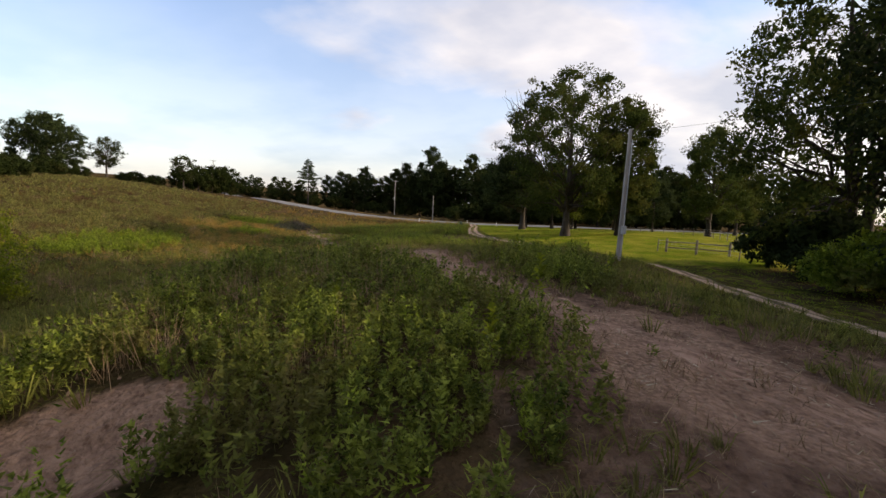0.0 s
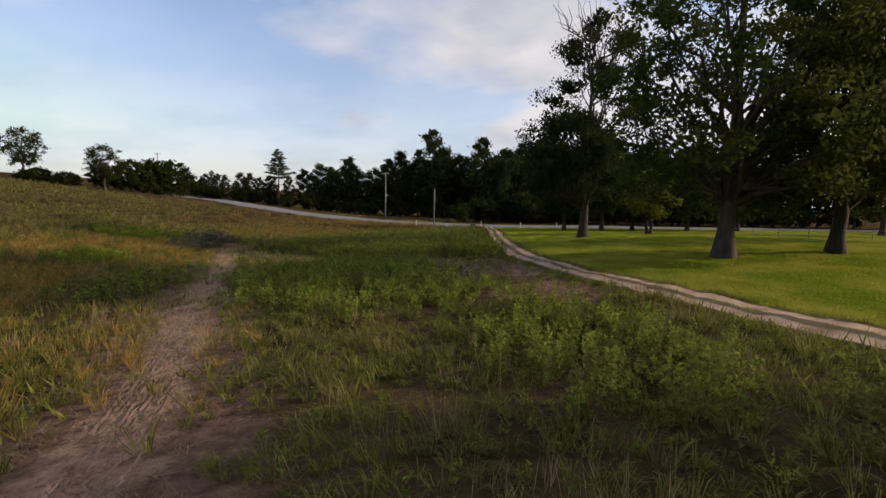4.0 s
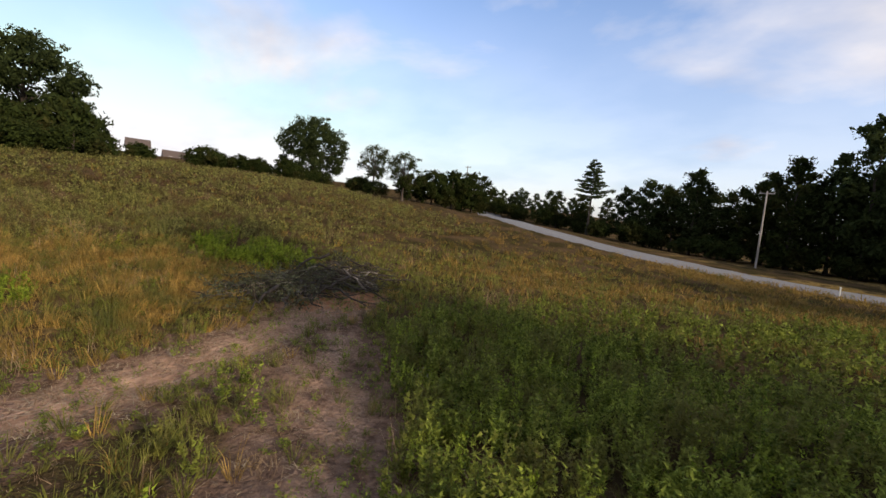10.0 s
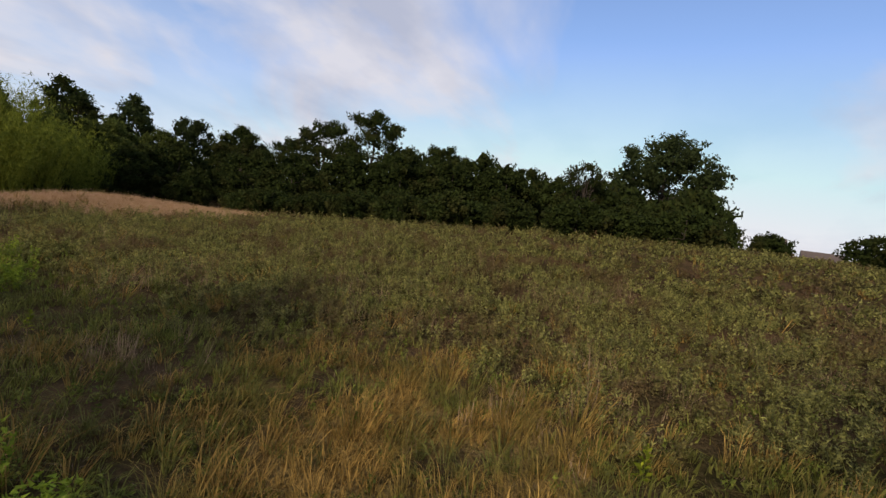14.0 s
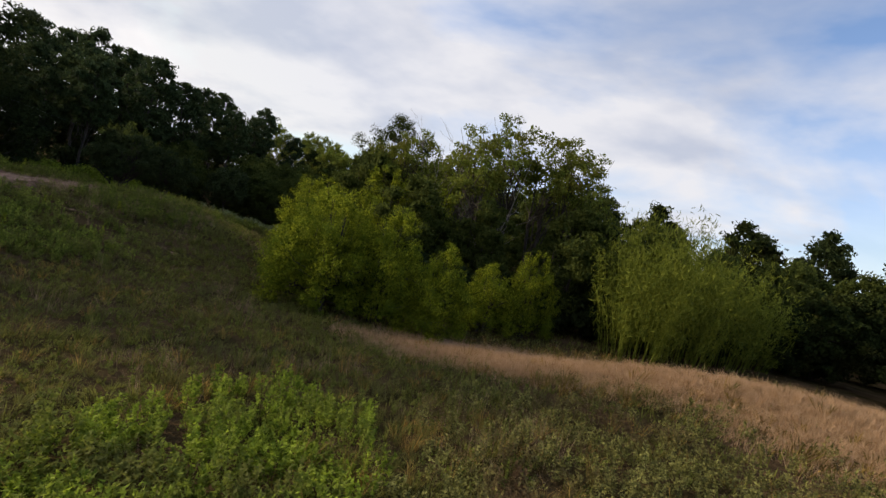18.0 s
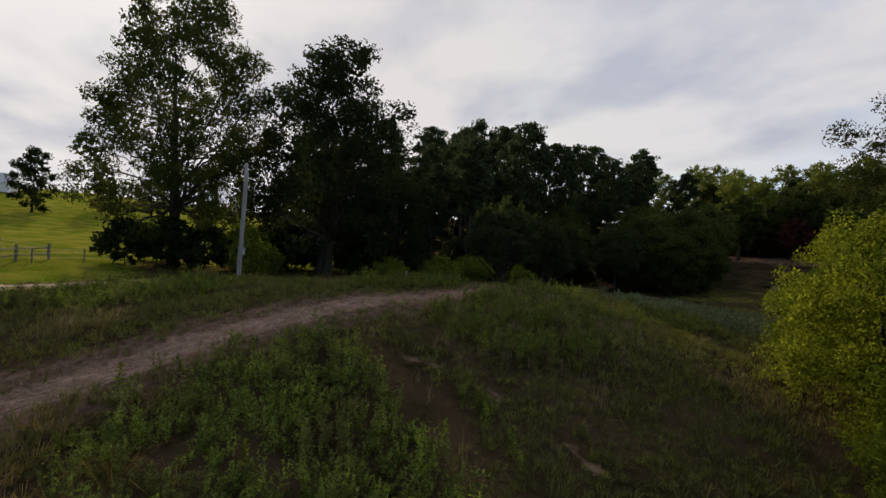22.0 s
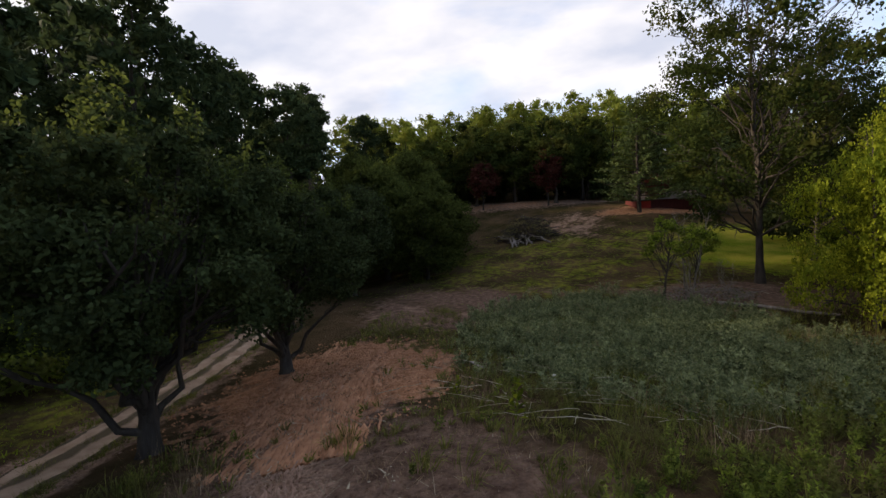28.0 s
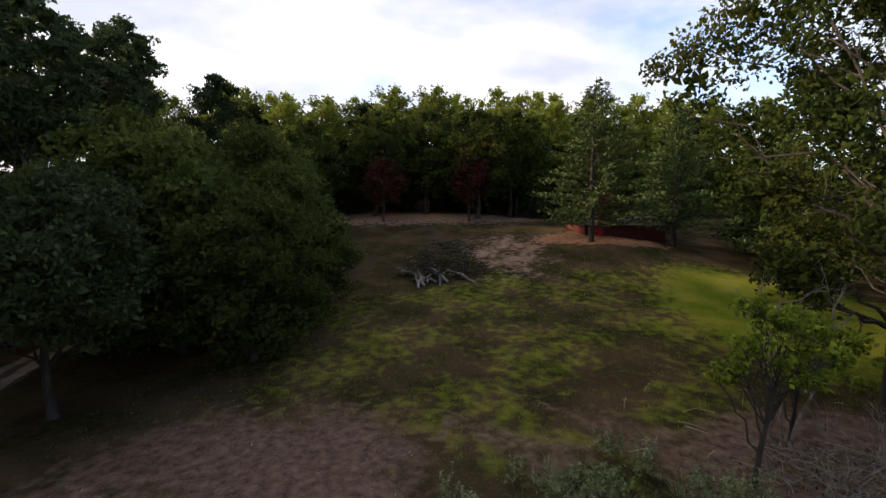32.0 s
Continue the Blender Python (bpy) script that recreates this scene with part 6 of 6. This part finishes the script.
for k in range(26):
    cut_stalk(gs.normal() * 3.0 - 9, gs.normal() * 2.5 - 21, gs.uniform(0.6, 1.8), gs.uniform(0, 180), 0.009)
for k in range(14):
    cut_stalk(gs.uniform(-1, 6), gs.uniform(47, 60), gs.uniform(0.4, 0.9), gs.uniform(0, 180), 0.005)


# ---- poles, fence, heaps ----
def cylinder(x, y, z0, z1, r0, r1, sides=12, lean=0.0):
    p = np.array([[x, y, z0], [x + lean * 0.5, y, (z0 + z1) / 2], [x + lean, y, z1]])
    v, f = tube(p, [r0, (r0 + r1) / 2, r1], sides)
    return v, f


def box(sx, sy, sz, at=(0, 0, 0), bevel=0.01, turn=None):
    bm = bmesh.new()
    bmesh.ops.create_cube(bm, size=1, matrix=Matrix.Translation(at) @ (turn or Matrix()) @ Matrix.Diagonal((sx, sy, sz, 1)))
    if bevel:
        bmesh.ops.bevel(bm, geom=bm.edges, offset=bevel, segments=1, affect="EDGES", clamp_overlap=True)
    return bm


def bm_part(name, bm, mat, parent, label=""):
    me = bpy.data.meshes.new(name)
    bm.to_mesh(me)
    bm.free()
    me.materials.append(mat)
    return part(name, me, parent, label)


def utility_pole(x, y, h, label, arm=False, meter=False, turn=0.0, lean=0.0):
    root = thing("utility_pole", label, "utility pole")
    root.matrix_basis = pose(x, y, z_at(x, y), 0, 0, turn)
    part("pole", tube_mesh("pole", [cylinder(0, 0, -0.4, h, 0.15, 0.10, 14, lean)], M["pole_wood"]), root)
    if arm:
        bm_part("crossarm", box(1.9, 0.10, 0.12, (lean, 0.1, h - 0.35)), M["pole_wood"], root)
        for k in (-0.8, 0, 0.8):
            part("insulator", tube_mesh("insulator", [cylinder(lean + k, 0.1, h - 0.28, h - 0.1, 0.04, 0.03, 8)], M["metal_grey"]), root)
    if meter:
        bm_part("meter_box", box(0.26, 0.16, 0.5, (0.12, -0.2, 1.9)), M["metal_grey"], root, "grey electric meter box")
        part("conduit", tube_mesh("conduit", [cylinder(0.1, -0.15, 0, h - 0.6, 0.03, 0.03, 6, lean)], M["metal_grey"]), root)
    return root


utility_pole(10.95, 26.94, 7.9, "weathered grey wooden utility pole beside the farm track", meter=True, lean=0.1)
utility_pole(-15.6, 146, 11.4, "wooden power pole with a crossarm across the road", arm=True)
utility_pole(-2.3, 113.9, 7.4, "slim wooden pole in the field by the road")
utility_pole(-78, 152, 11, "far wooden power pole among the trees", arm=True)


def wire(a, b, sag, label):
    p = np.linspace(0, 1, 14)[:, None] * (np.array(b) - np.array(a)) + np.array(a)
    p[:, 2] -= sag * 4 * np.linspace(0, 1, 14) * (1 - np.linspace(0, 1, 14))
    tagged(new("overhead_wire", tube_mesh("overhead_wire", [tube(p, np.full(14, 0.007), 5)], M["wire"])), label, "wire")


zt = z_at(10.95, 26.94) + 7.7
wire((11.05, 26.9, zt), (29, -30, 7.5), 0.8, "thin overhead service wire along the track")


def rail_fence(posts, rails=2):
    root = thing("rail_fence", "old weathered split-rail fence section by the lawn", "fence")
    for x, y in posts:
        part("post", tube_mesh("post", [cylinder(x, y, z_at(x, y) - 0.2, z_at(x, y) + 1.25, 0.11, 0.095, 9)], M["dead_wood"]), root)
    for (ax, ay), (bx, by) in zip(posts[:-1], posts[1:]):
        for k in range(rails):
            zz = 0.45 + 0.5 * k
            p = bent((ax, ay, z_at(ax, ay) + zz), (bx, by, z_at(bx, by) + zz), -0.03, 5, 0.004)
            part("rail", tube_mesh("rail", [tube(p, np.full(5, 0.05), 7)], M["dead_wood"]), root)


rail_fence([(21.4, 41.6), (23.4, 40.1), (25.4, 38.5)])


def wire_fence(line, step):
    root = thing("wire_fence", "low wire fence on thin posts along the lawn", "fence")
    p = np.array(line, float)
    s = np.concatenate([[0], np.cumsum(np.hypot(*np.diff(p, axis=0).T))])
    q = np.arange(0, s[-1], step)
    xs, ys = np.interp(q, s, p[:, 0]), np.interp(q, s, p[:, 1])
    for x, y in zip(xs, ys):
        part("post", tube_mesh("post", [cylinder(x, y, z_at(x, y) - 0.2, z_at(x, y) + 1.15, 0.05, 0.045, 7)], M["dead_wood"]), root)
    for zz in (0.4, 0.75, 1.05):
        pts = np.stack([xs, ys, height(xs, ys) + zz], 1)
        part("strand", tube_mesh("strand", [tube(pts, np.full(len(xs), 0.008), 4)], M["metal_grey"]), root)


wire_fence([(25.4, 38.5), (32, 47), (38, 62), (41, 78), (40, 96)], 4.2)
wire_fence([(20.8, 42), (27, 33), (34, 24)], 3.5)


def marker_post(x, y):
    root = thing("marker_post", "small white roadside marker post", "post", "marker posts")
    root.matrix_basis = pose(x, y, z_at(x, y))
    part("post", tube_mesh("post", [cylinder(0, 0, -0.1, 1.15, 0.06, 0.06, 8)], M["white_paint"]), root)
    bm_part("cap", box(0.16, 0.16, 0.06, (0, 0, 1.17)), M["white_paint"], root)


for x, y in ((7.0, 119.5), (14.8, 119.0), (22, 119), (-6, 120)):
    marker_post(x, y)
tagged(new("stake", tube_mesh("stake", [tube([(20.8, 8.2, z_at(20.8, 8.2) - 0.2), (20.9, 8.0, z_at(20.8, 8.2) + 0.5), (21.0, 7.8, z_at(20.8, 8.2) + 1.1)], [0.035, 0.035, 0.035], 7)], M["white_paint"])), "thin white stake leaning on the grass", "stake")
cab = thing("utility_cabinet", "small grey-green utility box at the track's end", "utility box")
cab.matrix_basis = pose(5.2, 116.5, z_at(5.2, 116.5))
bm_part("body", box(0.9, 0.6, 0.9, (0, 0, 0.42), 0.03), M["dark_green_metal"], cab)
bm_part("lid", box(0.96, 0.66, 0.06, (0, 0, 0.9), 0.02), M["dark_green_metal"], cab)


def brush_heap(name, label, x, y, rx, ry, h, sticks, r, mat, leaves=0):
    root = thing(name, label, "brush pile")
    root.matrix_basis = pose(x, y, z_at(x, y))
    for k in range(sticks):
        a = rng.uniform(0, 2 * np.pi)
        d = math.sqrt(rng.uniform(0, 1))
        c = np.array([np.cos(a) * d * rx * 0.75, np.sin(a) * d * ry * 0.75, 0])
        c[2] = h * (1 - d * d) * rng.uniform(0.1, 1.0) + 0.05 + z_at(x + c[0], y + c[1]) - z_at(x, y)
        t = rng.uniform(0, 2 * np.pi) if rng.uniform() < 0.5 else rng.normal() * 0.5 + (1.4 if ry > rx else 0)
        ll = rng.uniform(0.5, 1.5) * max(rx, ry) * 0.5
        v = np.array([np.cos(t), np.sin(t), rng.normal() * 0.24]) * ll
        p = bent(c - v / 2, c + v / 2, 0.06, 6, 0.04)
        rr = r * rng.uniform(0.4, 1.3)
        twig = [tube(p, np.linspace(rr, rr * 0.4, 6), 5)]
        for _ in range(2):
            q = p[rng.integers(2, 5)]
            twig.append(tube(bent(q, q + v * 0.3 + rng.normal(size=3) * ll * 0.12, 0, 4, 0.05), np.linspace(rr * 0.5, rr * 0.15, 4), 4))
        part("branch", tube_mesh("branch", twig, M[mat]), root)
    if leaves:
        d = np.sqrt(rng.uniform(0, 1, leaves))
        a = rng.uniform(0, 2 * np.pi, leaves)
        c = np.stack([np.cos(a) * d * rx * 0.9, np.sin(a) * d * ry * 0.9, h * (1 - d * d) * rng.uniform(0.2, 1.05, leaves) + 0.1], 1)
        part("dry_leaves", leaf_mesh("dry_leaves", c, 0.16, 0.08, M["olive_leaf"]), root)


def leafy_pile(x, y):
    """Cut limbs thrown over one another: a crest, limbs fanning down from it, and wilted leaves on half of them."""
    root = thing("brush_pile", "tangled heap of cut limbs with wilted leaves on bare soil", "brush pile")
    root.matrix_basis = pose(x, y, z_at(x, y))
    g = np.random.default_rng(15)
    leaves = []
    for k in range(270):
        u = g.uniform(-1, 1)                                 # along the heap, from its leafy end to its crest
        top = 0.35 + 1.35 * (0.5 + 0.5 * u) ** 1.3
        a = np.array([g.normal() * 0.8 - 0.3, 0.9 + 3.4 * u + g.normal() * 0.5, g.uniform(0.1, 1.0) * top])
        t = g.normal() * 0.55 + (-1.25 if g.uniform() < 0.6 else 1.0)
        ll = g.uniform(0.9, 2.6) if k % 9 else g.uniform(2.0, 3.4)
        b = a + np.array([abs(math.cos(t)) * ll * g.choice([1, 1, -0.6]), math.sin(t) * ll, -a[2] + g.uniform(0.05, 0.5)])
        for p in (a, b):
            p[2] += z_at(x + p[0], y + p[1]) - z_at(x, y)
        p = bent(a, b, 0.12, 7, 0.03)
        r = g.uniform(0.008, 0.035) if k % 9 else g.uniform(0.05, 0.09)
        tubes = [tube(p, np.linspace(r, r * 0.35, 7), 6)]
        for _ in range(4):
            o = p[g.integers(1, 6)]
            e = o + (b - a) * 0.25 + g.normal(size=3) * ll * 0.13
            tubes.append(tube(bent(o, e, 0, 4, 0.06), np.linspace(r * 0.5, 0.004, 4), 4))
            if u < 0.55 and k % 9:
                w = g.uniform(0.1, 1.05, 8)[:, None]
                leaves.append(o + (e - o) * w + g.normal(size=(8, 3)) * 0.07)
        part("branch", tube_mesh("branch", tubes, M["dead_wood" if k % 11 == 3 else "bark"]), root)
    for k in range(7):                                       # bare poles sliding off the crest
        a = np.array([-0.6 + g.normal() * 0.3, 2.4 + g.normal() * 0.5, 1.3 - 0.1 * k])
        b = np.array([1.6 + g.normal() * 0.5, 3.6 + g.normal() * 0.7, 0.12])
        b[2] += z_at(x + b[0], y + b[1]) - z_at(x, y)
        part("branch", tube_mesh("branch", [tube(bent(a, b, 0.08, 7, 0.012), np.linspace(0.045, 0.08, 7), 7)], M["bark" if k % 2 else "dead_wood"]), root)
    for k in range(10):                                      # upright twigs at the crest
        a = np.array([g.normal() * 0.4 - 0.8, 2.6 + g.normal() * 0.6, 1.1])
        e = a + np.array([g.normal() * 0.5, g.normal() * 0.6, g.uniform(0.5, 1.3)])
        part("branch", tube_mesh("branch", [tube(bent(a, e, 0, 5, 0.04), np.linspace(0.02, 0.005, 5), 5)], M["bark"]), root)
        w = g.uniform(0.3, 1.05, 14)[:, None]
        leaves.append(a + (e - a) * w + g.normal(size=(14, 3)) * 0.14)
    P = np.concatenate(leaves)
    part("wilted_leaves", leaf_mesh("wilted_leaves", P, 0.13, 0.07, M["wilted"], 0.6), root, "grey-green wilted leaves")


leafy_pile(-26.2, 77.6)
brush_heap("log_pile", "tangled grey heap of dead branches in the clearing", 1.6, -46.5, 4.4, 2.8, 2.9, 260, 0.045, "bark", 2600)
gs = np.random.default_rng(91)
for k in range(15):
    x, y, a, ll = 1.8 + gs.normal() * 1.3, -45.2 + gs.normal() * 0.7, gs.uniform(20, 150), gs.uniform(2.0, 4.2)
    c, s, up = math.cos(radians(a)) * ll / 2, math.sin(radians(a)) * ll / 2, gs.uniform(0.25, 0.95)
    p = [(x - c, y - s, z_at(x - c, y - s) + up), (x, y, z_at(x, y) + up * 0.62), (x + c, y + s, z_at(x + c, y + s) + 0.1)]
    r = gs.uniform(0.07, 0.17)
    tagged(new("log", tube_mesh("log", [tube(bent(p[0], p[2], 0.08, 6, 0.02), np.linspace(r, r * 0.7, 6), 9)], M["dead_wood"])), "weathered grey log lying on the heap", "log", "logs of the heap")


def stone(x, y, sx, sy, sz, label, name="stone"):
    bm = bmesh.new()
    bmesh.ops.create_icosphere(bm, subdivisions=2, radius=0.5)
    for v in bm.verts:
        v.co *= 1 + 0.18 * noise.noise(v.co * 3 + Vector((x, y, 0)))
    bmesh.ops.transform(bm, matrix=Matrix.Diagonal((sx, sy, sz, 1)), verts=bm.verts)
    me = bpy.data.meshes.new(name)
    bm.to_mesh(me)
    bm.free()
    me.materials.append(M["stone"])
    ob = tagged(new(name, me), label, "stone")
    ob.matrix_basis = pose(x, y, z_at(x, y) + sz * 0.2, 0, 0, x * 37)


brush_heap("cut_brush", "low tangle of cut pale branches under the young trees", -9.6, -20.6, 3.6, 2.4, 0.9, 120, 0.016, "dead_wood", 300)


def bare_sapling(x, y, h, stems, r, label):
    """Leafless stems with forked twigs."""
    root = thing("bare_sapling", label, "dead tree")
    root.matrix_basis = pose(x, y, z_at(x, y))
    for k in range(stems):
        a = k * 2.4
        e = np.array([math.cos(a) * h * 0.2 * (stems > 1), math.sin(a) * h * 0.2 * (stems > 1), h * rng.uniform(0.75, 1.0)])
        q = bent((0.1 * math.cos(a), 0.1 * math.sin(a), -0.2), e, 0.0, 9, 0.02)
        tubes = [tube(q, np.linspace(r, r * 0.15, 9), 6)]
        for _ in range(11):
            b = q[rng.integers(3, 8)]
            w = np.array([rng.normal() * h * 0.09, rng.normal() * h * 0.09, h * rng.uniform(0.08, 0.22)])
            p = bent(b, b + w, 0, 5, 0.06)
            tubes.append(tube(p, np.linspace(r * 0.35, r * 0.08, 5), 4))
            for _ in range(2):
                o = p[rng.integers(2, 4)]
                tubes.append(tube(bent(o, o + w * 0.45 + rng.normal(size=3) * h * 0.025, 0, 4, 0.06), np.linspace(r * 0.16, r * 0.05, 4), 4))
        part("stem", tube_mesh("stem", tubes, M["dead_wood"]), root)


for x, y, h, stems, r in ((-9.2, -22.8, 6.0, 3, 0.06), (-7.9, -19.4, 3.4, 4, 0.02), (-10.5, -20.5, 2.8, 4, 0.02)):
    bare_sapling(x, y, h, stems, r, "leafless pale sapling with broken twigs in cut brush")
for x, y, h in ((-30.5, 1, 18.5), (-35, 0.5, 17.5), (-27, -4, 19)):
    bare_sapling(x, y, h, 2, 0.12, "grey dead tree standing leafless above the thicket")
tagged(new("fallen_log", tube_mesh("fallen_log", [tube(bent((-9.4, -18.9, z_at(-9.4, -18.9) + 0.1), (-13.5, -14.6, z_at(-13.5, -14.6) + 0.1), 0.03, 7, 0.01), np.linspace(0.13, 0.07, 7), 9)], M["dead_wood"])), "long thin fallen log lying in leaf litter", "log")


def sprig(h, n):
    """A young broad-leaved weed standing above the grass."""
    root = thing("leafy_sprig", "bright green leafy sprig standing above the grass", "weed", "bright sprigs")
    q = bent((0, 0, -0.05), (0.05, 0.03, h), 0, 6, 0.02)
    part("stem", tube_mesh("sprig_stem", [tube(q, np.linspace(0.012, 0.004, 6), 5)], M["weed_leaf"]), root)
    u = np.linspace(0.3, 1.02, n)
    a = np.arange(n) * 2.4
    out = np.stack([np.cos(a), np.sin(a), 0.35 * np.ones(n)], 1)
    c = np.stack([0.05 * u, 0.03 * u, h * u], 1) + out * (0.16 * (1.25 - u))[:, None]
    part("leaves", leaf_mesh("sprig_leaves", c, 0.2, 0.095, M["willow_leaf"], 0.0, 0.8, out * 1.6), root)
    return root


gs = np.random.default_rng(77)
grow(sprig(1.1, 26), [(x, y, gs.uniform(0, 360), gs.uniform(0.6, 1.15), 1.0) for x, y in ((4.5, 24.5), (6.0, 27.5), (2.5, 30), (-3.5, 26.5), (-6.5, 33), (0.8, 6.5), (-2.0, 8.5), (2.2, 9.8), (-25.5, 63.5), (-27.5, 66.5), (-35.5, 72), (-33.5, 57.5), (-8.2, 21), (-12, 25.5), (-11, 30.5), (-4.5, 17.2), (-2.2, 15.4), (0.6, 12.6), (-7.6, 26), (3.4, 19.5), (-6, 50), (-9, 55), (-15, 62), (-31, 50), (-34, 47), (5.6, 14.5), (3.2, 1.8), (4.8, -0.5))])

plank = bpy.data.meshes.new("board")
bm = box(0.9, 0.16, 0.03, bevel=0.004)
bm.to_mesh(plank)
bm.free()
plank.materials.append(M["dead_wood"])
ob = tagged(new("board", plank), "short weathered board lying on the weeds", "board")
ob.matrix_basis = pose(4.6, -4.2, z_at(4.6, -4.2) + 0.22, 6, 4, -60)
jug = bpy.data.meshes.new("plastic_jug")
bm = bmesh.new()
bmesh.ops.create_cone(bm, cap_ends=True, segments=14, radius1=0.09, radius2=0.08, depth=0.2)
bmesh.ops.create_cone(bm, cap_ends=True, segments=14, radius1=0.08, radius2=0.025, depth=0.09, matrix=Matrix.Translation((0, 0, 0.145)))
bmesh.ops.bevel(bm, geom=bm.edges[:], offset=0.006, segments=1, affect="EDGES", clamp_overlap=True)
bm.to_mesh(jug)
bm.free()
jug.materials.append(M["white_paint"])
ob = tagged(new("plastic_jug", jug), "small discarded white plastic jug in the weeds", "jug")
ob.matrix_basis = pose(2.0, -2.6, z_at(2.0, -2.6) + 0.12, 80, 0, 30)
stone(-15.3, 75.9, 0.6, 0.4, 0.3, "pale flat block of stone at the weeds' edge")


def shed(x, y, turn):
    root = thing("shed", "low red shed under the pines, walls darkened for shade, with a metal roof", "shed")
    root.matrix_basis = pose(x, y, z_at(x, y) - 0.9, 0, 0, turn)
    # walls coloured dark for the pines' shade, the door bright for sun
    for name, sx, sy, px, py in (("wall", 9, 0.14, 0, -2.4), ("wall", 9, 0.14, 0, 2.4), ("wall", 0.14, 4.66, -4.43, 0), ("wall", 0.14, 4.66, 4.43, 0)):
        bm_part(name, box(sx, sy, 2.2, (px, py, 1.1 - 0.3)), M["shaded_red"], root)
    for s in (-1, 1):
        bm_part("roof", box(9.6, 3.0, 0.06, (0, s * 1.38, 2.35), 0.01, Matrix.Rotation(-s * 0.33, 4, "X")), M["roof_brown"], root)
    bm_part("door", box(1.3, 0.05, 2.0, (3.2, 2.5, 0.75)), M["lit_door_red"], root, "red board door, coloured bright as if sunlit")


shed(-18.0, -57.5, 4)


def farmhouse(x, y, turn, w, d, h, label, wall, roof):
    root = thing("house", label, "house")
    root.matrix_basis = pose(x, y, z_at(x, y), 0, 0, turn)
    bm_part("wall", box(w, d, h, (0, 0, h / 2), 0.02), M[wall], root)
    bm = bmesh.new()
    for dx in (-w / 2 - 0.4, w / 2 + 0.4):
        for p in ((-d / 2 - 0.4, h), (0, h + d * 0.45), (d / 2 + 0.4, h)):
            bm.verts.new((dx, p[0], p[1]))
    v = list(bm.verts)
    for f in ((0, 1, 2), (3, 5, 4), (0, 3, 4, 1), (1, 4, 5, 2), (2, 5, 3, 0)):
        bm.faces.new([v[i] for i in f])
    bm_part("roof", bm, M[roof], root)
    for k in (-0.3, 0.05, 0.32):
        win = bm_part("window", box(1.0, 0.06, 1.3, (w * k, -d / 2 - 0.02, h * 0.55)), M["wire"], root)
        bm_part("frame", box(1.16, 0.04, 1.46, (w * k, -d / 2 - 0.005, h * 0.55)), M["white_paint"], win)


farmhouse(-150, 99, 80, 5.0, 5, 2.0, "distant farmhouse with a brown gambrel roof behind the hill", "white_paint", "roof_brown")
farmhouse(-160, 112, 80, 8, 5, 0.9, "long low grey building behind the hill", "pole_wood", "roof_brown")
farmhouse(150, 66, 80, 9, 6, 2.6, "distant white farmhouse across the pasture", "white_paint", "metal_grey")
